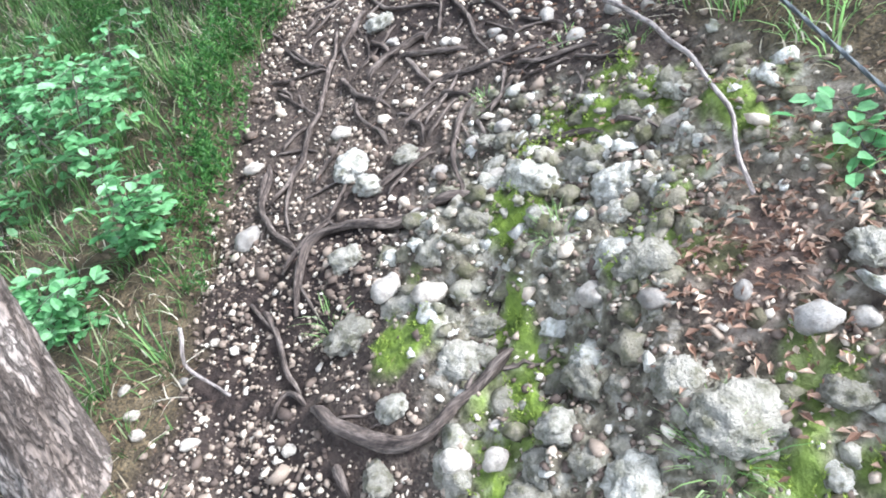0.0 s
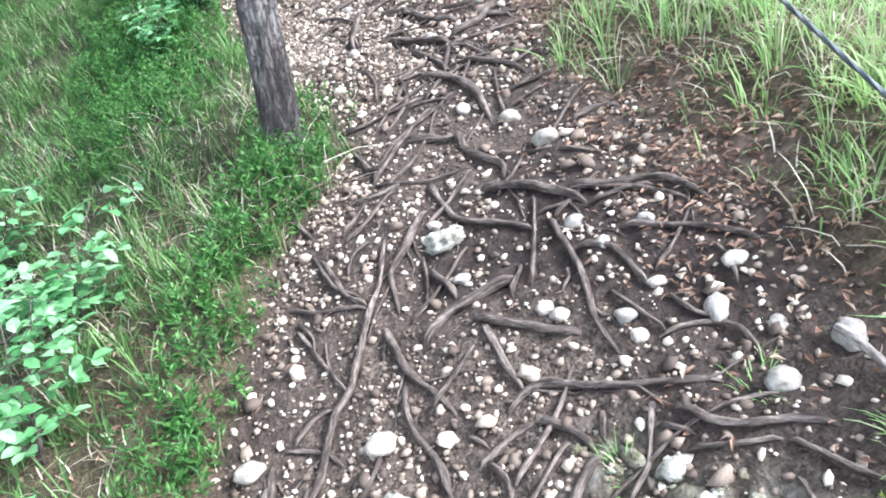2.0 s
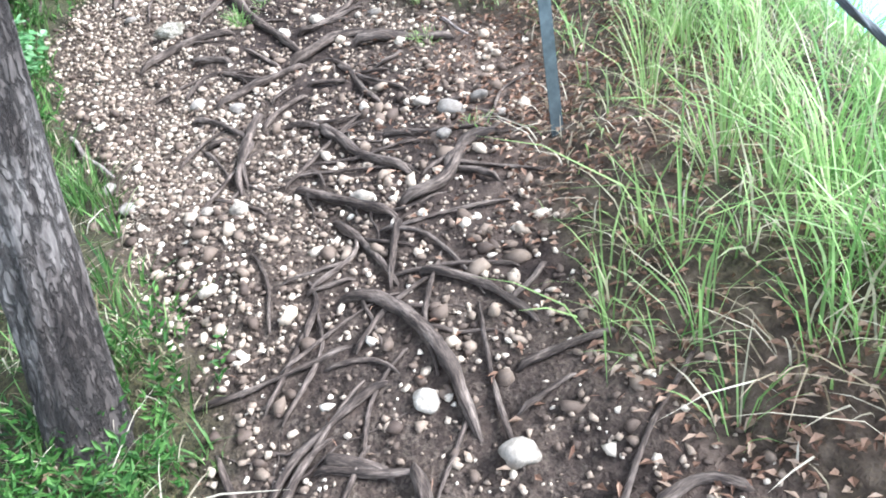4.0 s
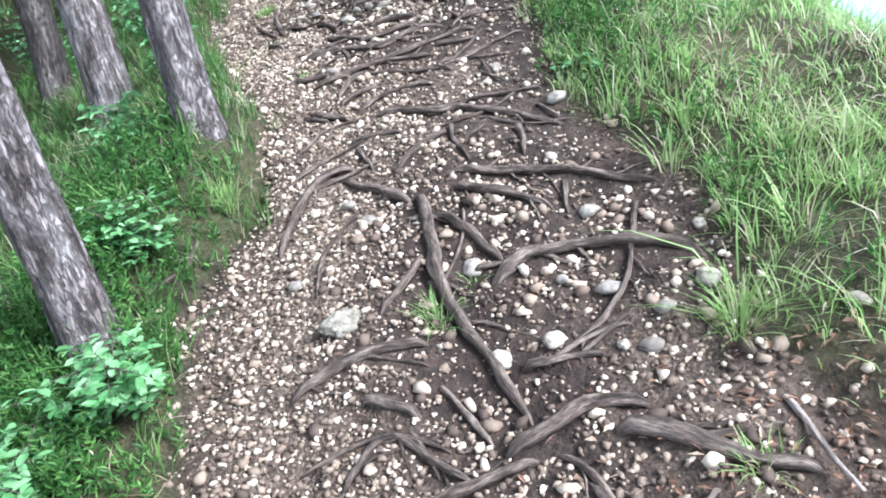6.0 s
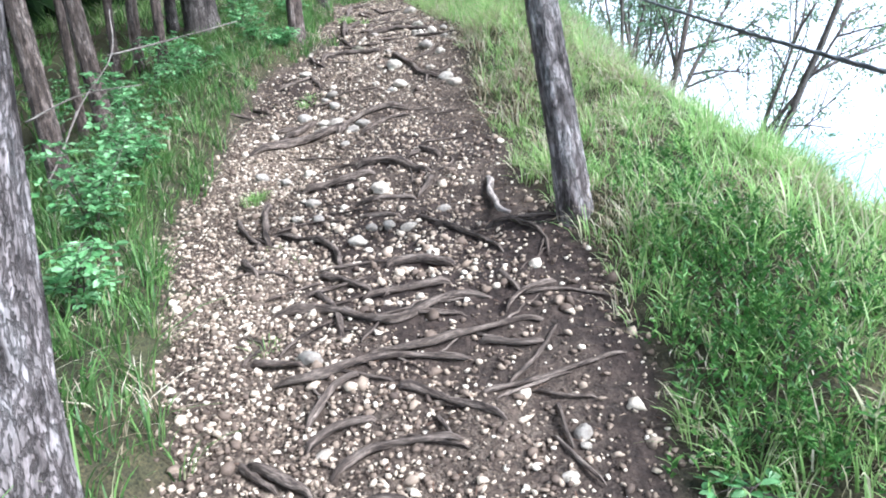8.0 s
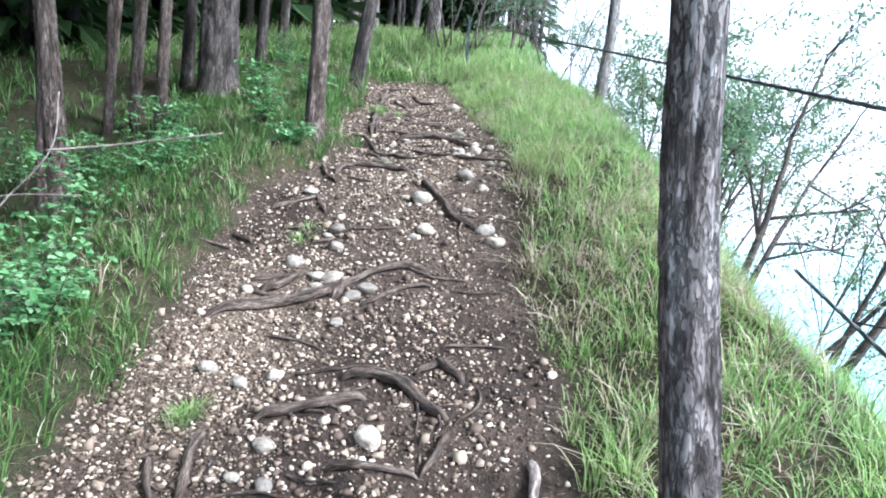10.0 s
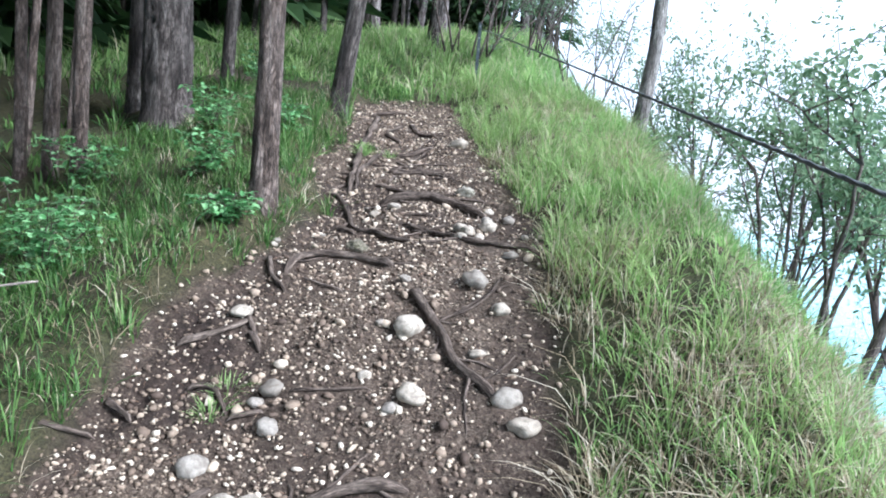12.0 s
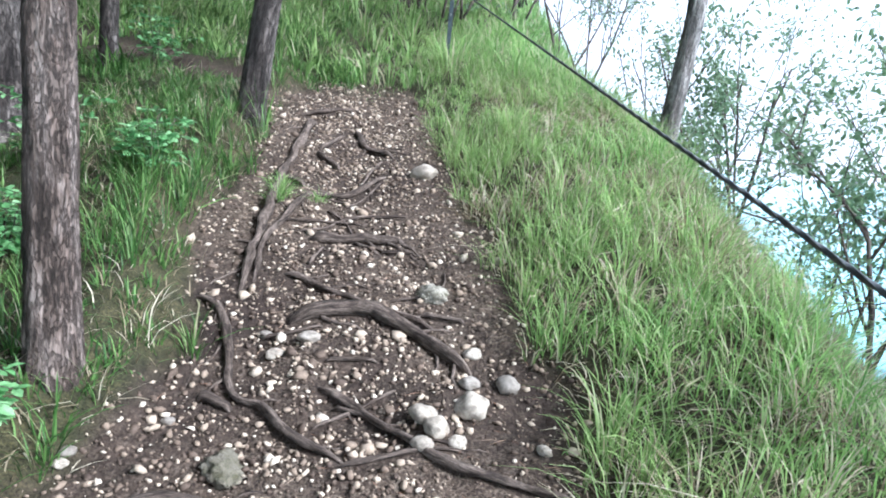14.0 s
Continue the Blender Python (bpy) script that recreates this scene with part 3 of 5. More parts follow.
def pine(x, y, r, lean=0.0, lean_y=0.0, fine=False, material=None, label="", height=11.0, bend=0.0):
    """A conifer: a bare scaly trunk with a flare at its foot, limbs and a needle crown high up."""
    z = float(ground(x, y)) - 0.12
    top = new("tree")
    top.location = (x, y, z)
    hs = np.concatenate([np.arange(0, 2.6, 0.025 if fine else 0.2), np.linspace(2.6, height, 16)])
    wob = bend * np.sin(hs * 1.7) * np.clip(hs, 0, 1) * np.clip(3 - hs, 0, 1)
    P = np.column_stack([lean * hs + wob, lean_y * hs, hs])
    flare = 1 + 0.3 * np.exp(-hs / 0.14)
    R = r * flare * np.clip(1 - 0.8 * hs / height, 0.15, 1)
    k = int(abs(x * 37 + y * 91)) % 89
    sides = 46 if fine else 12
    v, f, caps, skin = tube(P, R, sides, 0.05, k, 0.5)
    if fine:
        # long scaly plates with furrows between them
        ang = np.arctan2(v[:-2, 1] - np.repeat(P[:, 1], sides), v[:-2, 0] - np.repeat(P[:, 0], sides))
        h = np.repeat(hs, sides)
        warp = 0.6 * fbm(np.cos(ang) * 2 + k, h * 2 + np.sin(ang) * 2, 2.0, k)
        cx, cy = (ang + warp) / (2 * np.pi) * 10, h * 9 + 3 * warp + 2 * np.sin(ang * 3 + k)
        ridge = np.minimum(np.abs(((cx + 0.5 * np.floor(cy)) % 1) - 0.5) * 2, np.abs((cy % 1) - 0.5) * 2 + 0.35)
        push = r * 0.12 * (grain(cx, cy, 1.0, k) - 0.3) - r * 0.10 * np.clip((ridge - 0.7) / 0.3, 0, 1)
        out = np.column_stack([np.cos(ang), np.sin(ang), 0 * ang])
        v[:-2] += out * (push * np.clip(3.5 - h, 0, 1))[:, None]
    part("trunk", tube_mesh("trunk", [(v, f, caps, skin)], material or M_BARK), top)
    for nm, me in (("branchwork", CROWN_LIMBS if fine else FAR_LIMBS), ("crown", CROWN if fine else CROWN_FAR)):
        ob = tagged(part(nm, me, top), kind="stuff")
        s = height / 11.0
        ob.matrix_local = Matrix.Translation((lean * height * 0.0, 0, 0)) @ Matrix(((s, 0, lean * 0.98, 0), (0, s, lean_y * 0.98, 0), (0, 0, s, 0), (0, 0, 0, 1))) @ Matrix.Rotation(k, 4, "Z")
    return tagged(top, label or "bare conifer trunk with grey scaly bark", "tree", "conifers")


pine(-0.125, 3.64, 0.074, 0.13, 0.0, True, M_BARK_DARK, "slim dark conifer beside the path edge among heath")
pine(-1.03, 1.58, 0.115, 0.07, 0.0, True, M_BARK_BROWN, "leaning grey-brown conifer trunk on the lower slope")
pine(-0.66, 5.53, 0.080, -0.03, 0.0, True, M_BARK, "smooth grey young trunk beside the gravel lane")
pine(-0.555, 6.53, 0.082, 0.03, 0.0, True, M_BARK, "grey scaly pine trunk beside the gravel lane")
pine(-1.41, 7.61, 0.112, 0.015, 0.0, True, M_BARK, "stout grey scaly pine trunk in the grass")
pine(-2.3, 8.6, 0.11, 0.12, 0.0, False, M_BARK_DARK, "dark conifer trunk behind the first pines")
pine(0.825, 7.86, 0.063, -0.085, 0.0, True, M_BARK, "crooked dark-barked pine trunk on the grassy bank", 9.0, -0.03)
pine(-1.08, 11.32, 0.066, -0.01, 0.0, True, M_BARK_RED, "slim grey pine trunk at the grassy path edge")
pine(-1.33, 13.56, 0.078, 0.088, 0.0, True, M_BARK_DARK, "crooked dark trunk with moss at its foot", 10.0, 0.02)
pine(-2.73, 13.45, 0.195, -0.04, 0.0, True, M_BARK_DARK, "thick dark brown conifer trunk at the wood's edge", 14.0)
pine(1.25, 14.35, 0.066, 0.05, 0.0, True, M_BARK_PALE, "slim pale trunk on the edge of the drop", 8.0, 0.03)
pine(-2.56, 10.75, 0.072, -0.14, 0.0, True, M_BARK_RED, "slender reddish leaning trunk in the wood")
pine(-2.17, 9.41, 0.066, -0.114, 0.0, True, M_BARK_RED, "slender reddish trunk in the undergrowth")
for fx, fy, fr, fl in ((-3.1, 12.5, 0.055, 0.0), (-2.75, 12.3, 0.055, 0.0), (-3.6, 12.9, 0.034, 0.05), (-3.1, 11.3, 0.043, -0.05),
                       (-3.4, 12.6, 0.045, -0.02), (-3.7, 13.6, 0.033, 0.03), (-3.3, 13.9, 0.072, 0.0), (-3.05, 14.2, 0.07, 0.0),
                       (-2.75, 14.6, 0.066, 0.02), (-3.7, 18.1, 0.09, 0.03), (-4.3, 12.0, 0.05, -0.04), (-3.5, 20.3, 0.064, 0.0), (-1.4, 19.5, 0.10, 0.05)):
    pine(fx, fy, fr, fl, 0.0, False, M_BARK_DARK if fr > 0.06 else M_BARK_RED, "slender conifer trunk standing in the shady wood")
g_far = np.random.default_rng(11)
for k in range(95):
    fx, fy = g_far.uniform(-17, -3.6), g_far.uniform(4, 40)
    if fx > -4.6 and fy < 11 or fx > -5.5 and 14 < fy < 19:
        continue
    pine(fx, fy, g_far.uniform(0.04, 0.13), g_far.uniform(-0.06, 0.06), 0.0, False, (M_BARK_DARK, M_BARK_RED, M_BARK)[k % 3], "slender conifer trunk deep in the shady wood", g_far.uniform(8, 13))
for k in range(26):
    pine(g_far.uniform(-4, 1.0), g_far.uniform(23, 45), g_far.uniform(0.05, 0.13), g_far.uniform(-0.08, 0.08), 0.0, False, (M_BARK_DARK, M_BARK)[k % 2], "slender conifer trunk on the slope above", g_far.uniform(8, 12))


def spruce_crown(seed):
    """Drooping tiers of a young spruce, dense to near the ground; height 1."""
    g = np.random.default_rng(seed)
    f = 0.1 + 0.9 * g.random(400) ** 1.3
    a, d = g.uniform(0, 6.28, 400), np.sqrt(g.random(400))
    reach = 0.26 * (1.05 - f) * (0.75 + 0.5 * ((f * 11) % 1))
    P = np.column_stack([np.cos(a) * d * reach, np.sin(a) * d * reach, f - 0.25 * d * reach])
    D = np.column_stack([np.cos(a), np.sin(a), g.normal(-0.35, 0.25, 400)])
    V, F = leaf_arrays(P, D, np.array((0, 0, 1.0)) + g.normal(0, 0.4, P.shape), 0.12 * g.uniform(0.6, 1.2, 400), 0.045, 0.2)
    return mesh_from("crown", V, F, M_NEEDLE, False)


SPRUCE_CROWNS = [spruce_crown(s) for s in (1, 2, 3)]
SPRUCE_TRUNK = tube_mesh("trunk", [tube([(0, 0, 0), (0, 0, 0.3), (0, 0, 0.7), (0, 0, 1.0)], [0.014, 0.011, 0.006, 0.001], 8)], M_BARK_DARK)


def spruce(x, y, height, k):
    top = new("spruce")
    top.location = (x, y, float(ground(x, y)) - 0.1)
    for nm, me in (("trunk", SPRUCE_TRUNK), ("crown", SPRUCE_CROWNS[k % 3])):
        ob = part(nm, me, top)
        ob.scale, ob.rotation_euler = (height, height, height), (0, 0, k * 1.3)
    return tagged(top, "dark green young spruce deep in the shady wood", "spruce", "spruces in the wood")


for k in range(64):
    spruce(g_far.uniform(-19, -5.2), g_far.uniform(9, 42), g_far.uniform(5, 9), k)
for k in range(16):
    spruce(g_far.uniform(-6, 0.5), g_far.uniform(29, 46), g_far.uniform(4, 7), k)


# ---- roots and sticks on the path ----
stick([(0.90, 1.96), (0.89, 1.61), (0.84, 1.29), (0.78, 1.14), (0.73, 1.03)], 0.011)
stick([(-0.67, 1.92), (-0.64, 1.74), (-0.52, 1.58)], 0.010)
stick([(1.08, 4.98), (1.10, 4.73)], 0.010)
stick([(-0.32, 5.04), (-0.24, 4.86), (-0.14, 4.68)], 0.012)
stick([(0.49, 8.51), (0.51, 8.22), (0.56, 8.03)], 0.023)
root([(0.16, 3.02), (0.11, 2.84), (0.05, 2.72), (-0.03, 2.56), (-0.09, 2.50), (-0.14, 2.36), (-0.20, 2.28), (-0.24, 2.15), (-0.25, 2.02)], 0.013)
root([(0.31, 3.06), (0.22, 2.93), (0.15, 2.84), (0.14, 2.70)], 0.016)
root([(0.47, 2.60), (0.34, 2.60), (0.25, 2.59), (0.18, 2.56)], 0.026)
root([(0.26, 2.79), (0.30, 2.65)], 0.017)
root([(0.32, 2.53), (0.36, 2.48), (0.46, 2.38), (0.54, 2.31)], 0.018)
root([(0.34, 2.49), (0.35, 2.35), (0.37, 2.27)], 0.015)
root([(0.32, 2.24), (0.40, 2.26), (0.47, 2.20), (0.55, 2.13), (0.65, 2.06), (0.72, 2.02)], 0.016)
root([(0.61, 2.04), (0.66, 1.94), (0.75, 1.88), (0.81, 1.83)], 0.014)
root([(0.57, 2.02), (0.62, 1.96)], 0.011)
root([(0.73, 1.86), (0.76, 1.78), (0.79, 1.71), (0.82, 1.64)], 0.012)
root([(0.71, 1.81), (0.70, 1.74), (0.65, 1.67)], 0.009)
root([(0.47, 1.72), (0.53, 1.65), (0.61, 1.58), (0.65, 1.54)], 0.012)
root([(0.67, 1.51), (0.71, 1.46), (0.74, 1.40)], 0.011)
root([(0.49, 2.05), (0.41, 2.01), (0.35, 1.94), (0.30, 1.85), (0.29, 1.75), (0.27, 1.68)], 0.015)
root([(0.42, 1.95), (0.42, 1.86), (0.41, 1.79)], 0.011)
root([(0.50, 2.13), (0.47, 2.05)], 0.012)
root([(0.59, 2.08), (0.52, 1.97), (0.46, 1.92)], 0.010)
root([(0.61, 2.75), (0.61, 2.58), (0.59, 2.42), (0.57, 2.31), (0.58, 2.21)], 0.015)
root([(0.63, 2.56), (0.69, 2.47), (0.71, 2.33)], 0.014)
root([(0.34, 3.17), (0.36, 3.02), (0.39, 2.90), (0.50, 2.78), (0.57, 2.72)], 0.016)
root([(0.61, 2.85), (0.55, 2.69), (0.49, 2.55)], 0.010)
root([(0.48, 2.99), (0.59, 2.87), (0.72, 2.71)], 0.023)
root([(0.70, 2.81), (0.81, 2.69), (0.90, 2.61), (0.95, 2.47)], 0.018)
root([(0.74, 2.54), (0.83, 2.45), (0.91, 2.37), (0.96, 2.28)], 0.013)
root([(0.49, 3.35), (0.50, 3.19), (0.57, 3.06), (0.56, 3.00)], 0.020)
root([(0.44, 3.80), (0.54, 3.69), (0.61, 3.50), (0.62, 3.33)], 0.027)
root([(0.50, 3.52), (0.37, 3.49), (0.26, 3.45), (0.17, 3.32)], 0.015)
root([(0.33, 3.42), (0.45, 3.34)], 0.015)
root([(0.25, 3.19), (0.13, 3.12), (0.03, 3.07)], 0.012)
root([(0.09, 2.69), (0.11, 2.56), (0.15, 2.44), (0.21, 2.31)], 0.017)
root([(0.11, 2.47), (0.10, 2.36), (0.14, 2.23), (0.15, 2.13)], 0.014)
root([(-0.15, 3.31), (-0.08, 3.18)], 0.012)
root([(-0.06, 3.06), (-0.03, 2.94), (0.01, 2.83), (0.06, 2.77)], 0.013)
root([(-0.19, 2.94), (-0.08, 2.85), (0.06, 2.76)], 0.012)
root([(-0.17, 2.84), (-0.12, 2.72), (-0.08, 2.63)], 0.012)
root([(-0.27, 2.48), (-0.28, 2.35), (-0.33, 2.23), (-0.31, 2.10), (-0.29, 2.03)], 0.016)
root([(-0.17, 2.36), (-0.21, 2.27), (-0.30, 2.22)], 0.017)
root([(-0.08, 2.54), (-0.15, 2.53), (-0.21, 2.48)], 0.013)
root([(0.25, 1.99), (0.18, 1.96), (0.11, 1.95), (0.03, 1.94)], 0.016)
root([(0.37, 2.18), (0.43, 2.10), (0.45, 2.05)], 0.016)
root([(0.22, 2.15), (0.31, 2.18), (0.37, 2.18)], 0.012)
root([(0.22, 2.25), (0.26, 2.18)], 0.008)
root([(0.66, 2.18), (0.73, 2.17), (0.80, 2.12), (0.79, 2.01)], 0.010)
root([(0.24, 2.15), (0.27, 2.08), (0.25, 2.00)], 0.012)
root([(0.59, 1.94), (0.67, 1.89), (0.73, 1.86)], 0.007)
root([(-0.31, 1.43), (-0.25, 1.30), (-0.15, 1.19), (-0.06, 1.14), (0.06, 1.16), (0.16, 1.18), (0.23, 1.22)], 0.028)
root([(0.32, 1.64), (0.22, 1.68), (0.10, 1.73), (0.03, 1.76), (-0.08, 1.87), (-0.18, 1.89), (-0.25, 1.81), (-0.29, 1.71)], 0.025)
root([(-0.39, 1.83), (-0.36, 1.68), (-0.35, 1.58), (-0.33, 1.49)], 0.016)
root([(-0.43, 1.89), (-0.37, 1.73)], 0.012)
root([(-0.27, 2.43), (-0.33, 2.25), (-0.30, 2.07), (-0.24, 1.92)], 0.017)
root([(-0.28, 1.24), (-0.26, 1.15)], 0.017)
root([(-0.32, 1.44), (-0.37, 1.52), (-0.42, 1.47)], 0.015)
root([(0.40, 4.27), (0.53, 4.10), (0.64, 3.97)], 0.023)
root([(0.64, 3.96), (0.56, 3.76)], 0.015)
root([(0.48, 4.09), (0.55, 3.90), (0.58, 3.76)], 0.015)
root([(0.63, 3.77), (0.75, 3.65), (0.82, 3.51)], 0.018)
root([(0.52, 4.56), (0.60, 4.32), (0.72, 4.10)], 0.024)
root([(0.65, 4.01), (0.77, 4.01), (0.89, 4.16), (0.99, 4.16)], 0.025)
root([(0.36, 4.76), (0.26, 4.51), (0.25, 4.37)], 0.023)
root([(0.73, 3.42), (0.83, 3.42), (0.95, 3.41)], 0.016)
root([(0.82, 3.07), (0.91, 3.08), (0.97, 3.03)], 0.016)
root([(0.74, 2.98), (0.84, 2.87)], 0.010)
root([(0.31, 3.41), (0.43, 3.35), (0.50, 3.32)], 0.012)
root([(-0.07, 5.33), (0.06, 5.39), (0.21, 5.39), (0.33, 5.39)], 0.024)
root([(0.32, 6.02), (0.35, 5.82), (0.36, 5.63), (0.42, 5.44), (0.50, 5.25), (0.56, 5.09)], 0.031)
root([(0.29, 5.98), (0.14, 6.15), (0.01, 6.27)], 0.024)
root([(0.07, 6.33), (-0.06, 6.26), (-0.14, 6.08), (-0.18, 5.91)], 0.027)
root([(0.38, 5.87), (0.48, 5.74), (0.56, 5.62)], 0.020)
root([(0.44, 6.01), (0.59, 5.90), (0.74, 5.77)], 0.025)
root([(0.42, 6.09), (0.64, 6.03), (0.86, 5.92), (1.08, 5.77)], 0.021)
root([(0.52, 5.54), (0.66, 5.59), (0.81, 5.58), (0.99, 5.51), (1.09, 5.44)], 0.031)
root([(0.73, 5.01), (0.84, 4.95), (0.94, 4.88), (1.08, 4.81)], 0.032)
root([(0.49, 5.03), (0.61, 5.05), (0.71, 5.08), (0.83, 5.05)], 0.028)
root([(0.20, 4.93), (0.32, 4.94), (0.45, 4.97), (0.56, 5.00)], 0.022)
root([(0.60, 5.00), (0.67, 4.89), (0.69, 4.75), (0.71, 4.65), (0.74, 4.55)], 0.016)
root([(0.65, 4.92), (0.74, 4.70), (0.83, 4.57)], 0.012)
root([(0.53, 4.83), (0.67, 4.76)], 0.014)
root([(0.10, 5.05), (0.16, 5.12), (0.22, 5.15), (0.33, 5.05), (0.41, 4.98)], 0.018)
root([(0.11, 4.92), (0.19, 4.82), (0.25, 4.70), (0.30, 4.60), (0.27, 4.52), (0.27, 4.39)], 0.015)
root([(0.15, 4.67), (0.19, 4.57), (0.23, 4.44)], 0.009)
root([(0.16, 4.66), (0.25, 4.66)], 0.014)
root([(0.41, 4.67), (0.50, 4.58), (0.55, 4.46), (0.61, 4.32), (0.67, 4.20), (0.74, 4.10)], 0.019)
root([(0.51, 4.57), (0.58, 4.54), (0.67, 4.53)], 0.012)
root([(0.42, 4.22), (0.50, 4.15), (0.54, 4.08)], 0.015)
root([(1.00, 4.15), (0.92, 4.15), (0.84, 4.11), (0.80, 4.03)], 0.022)
root([(0.82, 4.06), (0.88, 4.01), (0.91, 3.95)], 0.014)
root([(0.35, 4.64), (0.40, 4.73), (0.53, 4.79)], 0.014)
root([(0.99, 5.76), (0.89, 5.47), (0.78, 5.32), (0.69, 5.28)], 0.014)
root([(0.32, 5.72), (0.27, 5.61), (0.19, 5.52)], 0.017)
root([(0.14, 5.27), (0.29, 5.18)], 0.024)
root([(0.34, 5.26), (0.46, 5.07)], 0.015)
root([(0.56, 5.24), (0.77, 5.21)], 0.017)
root([(0.69, 4.37), (0.78, 4.31)], 0.010)
root([(-0.16, 6.79), (0.03, 6.68)], 0.024)
root([(0.12, 6.67), (0.25, 6.63), (0.40, 6.52), (0.50, 6.52), (0.65, 6.40), (0.75, 6.31), (0.87, 6.23)], 0.026)
root([(0.04, 6.49), (0.17, 6.46), (0.27, 6.44)], 0.016)
root([(0.24, 6.22), (0.33, 6.29), (0.45, 6.36)], 0.019)
root([(0.46, 6.41), (0.46, 6.28), (0.51, 6.13)], 0.015)
root([(0.61, 6.36), (0.50, 6.23)], 0.019)
root([(0.71, 6.28), (0.70, 6.10)], 0.018)
root([(0.07, 6.43), (0.14, 6.28)], 0.017)
root([(0.80, 5.91), (0.78, 5.75)], 0.014)
root([(-0.61, 5.77), (-0.54, 5.84), (-0.49, 5.91), (-0.48, 6.03)], 0.015)
root([(0.47, 5.61), (0.58, 5.59)], 0.014)
root([(-0.28, 7.21), (-0.10, 7.17)], 0.017)
root([(-0.19, 7.11), (-0.05, 7.09), (0.09, 7.17), (0.25, 7.18), (0.43, 7.15)], 0.020)
root([(0.07, 7.19), (0.24, 7.22), (0.40, 7.25), (0.52, 7.29), (0.64, 7.30)], 0.021)
root([(-0.04, 6.92), (0.01, 7.06), (0.08, 7.13)], 0.018)
root([(0.43, 7.22), (0.57, 7.18), (0.63, 7.19)], 0.019)
root([(0.43, 6.97), (0.55, 7.01), (0.70, 7.05), (0.85, 7.08)], 0.012)
root([(0.19, 7.05), (0.30, 7.00), (0.40, 6.92), (0.50, 6.86)], 0.021)
root([(-0.02, 6.82), (0.04, 6.90), (0.16, 6.92)], 0.019)
root([(0.06, 6.74), (0.14, 6.81), (0.27, 6.81), (0.39, 6.81)], 0.017)
root([(-0.29, 7.49), (-0.14, 7.49), (0.04, 7.40), (0.16, 7.35), (0.25, 7.40), (0.34, 7.48), (0.49, 7.47)], 0.027)
root([(-0.18, 7.66), (-0.07, 7.48), (-0.01, 7.31)], 0.021)
root([(0.01, 7.56), (0.13, 7.59), (0.34, 7.59)], 0.024)
root([(-0.19, 7.80), (-0.08, 7.72), (0.05, 7.62)], 0.021)
root([(0.07, 7.80), (0.20, 7.83), (0.35, 7.76)], 0.030)
root([(-0.60, 8.10), (-0.46, 7.86)], 0.026)
root([(-0.52, 8.36), (-0.32, 8.20), (-0.19, 8.07), (-0.11, 7.85)], 0.022)
root([(-0.63, 8.66), (-0.60, 8.45), (-0.52, 8.24)], 0.022)
root([(-0.76, 8.53), (-0.65, 8.34), (-0.55, 8.23)], 0.021)
root([(-0.47, 8.71), (-0.29, 8.77), (-0.10, 8.84)], 0.033)
root([(-0.23, 8.96), (-0.04, 8.94), (0.10, 8.82), (0.21, 8.72)], 0.036)
root([(0.12, 9.09), (0.24, 8.96)], 0.031)
root([(0.05, 8.99), (0.20, 9.13)], 0.019)
root([(-0.16, 8.50), (0.15, 8.47)], 0.022)
root([(-0.11, 8.33), (0.09, 8.29)], 0.018)
root([(0.15, 8.29), (0.32, 8.08), (0.46, 7.90), (0.53, 7.75)], 0.014)
root([(-0.96, 9.33), (-0.70, 9.48), (-0.47, 9.57), (-0.27, 9.74), (-0.01, 9.81)], 0.036)
root([(-0.43, 9.55), (-0.38, 9.70)], 0.029)
root([(0.22, 8.64), (0.15, 8.47)], 0.017)
root([(0.50, 7.62), (0.57, 7.47)], 0.018)
root([(0.70, 7.51), (0.57, 7.45), (0.52, 7.36)], 0.013)
root([(0.56, 8.03), (0.68, 7.78), (0.69, 7.66)], 0.013)
root([(0.63, 6.94), (0.64, 6.82), (0.65, 6.75)], 0.010)
root([(0.57, 6.99), (0.65, 6.95), (0.74, 6.94)], 0.008)
root([(-0.78, 9.57), (-0.62, 9.79)], 0.033)
root([(0.31, 6.92), (0.36, 6.81)], 0.010)
root([(-0.19, 6.80), (-0.10, 6.72), (-0.06, 6.70)], 0.017)
root([(0.53, 6.57), (0.66, 6.54), (0.84, 6.51)], 0.014)
root([(0.79, 6.41), (0.86, 6.27)], 0.011)
root([(-0.57, 11.82), (-0.28, 11.83), (0.08, 11.55)], 0.039)
root([(-0.65, 12.41), (-0.25, 12.43)], 0.038)
root([(-1.05, 14.04), (-0.94, 12.86), (-0.79, 11.92)], 0.035)
root([(-0.20, 10.72), (-0.12, 10.58), (-0.04, 10.46), (0.03, 10.34), (0.13, 10.23), (0.22, 10.14)], 0.029)
root([(-0.78, 10.83), (-0.74, 10.96), (-0.62, 11.03), (-0.45, 11.00), (-0.30, 10.92)], 0.032)
root([(-0.90, 10.95), (-0.82, 10.78), (-0.73, 10.70)], 0.019)
root([(-0.39, 11.48), (-0.20, 11.35), (-0.03, 11.19), (0.16, 11.10), (0.37, 11.03)], 0.022)
root([(-0.72, 11.43), (-0.60, 11.40)], 0.026)
root([(-0.84, 10.54), (-0.76, 10.43), (-0.70, 10.35)], 0.019)
root([(-0.88, 10.14), (-0.80, 10.16), (-0.70, 10.06)], 0.016)
root([(-0.69, 10.04), (-0.57, 10.09)], 0.014)
root([(-0.96, 11.94), (-0.83, 11.85), (-0.73, 11.69), (-0.63, 11.46), (-0.52, 11.40), (-0.42, 11.29), (-0.31, 11.21), (-0.21, 11.15)], 0.022)
root([(-0.76, 13.87), (-0.64, 13.63), (-0.45, 13.46)], 0.030)
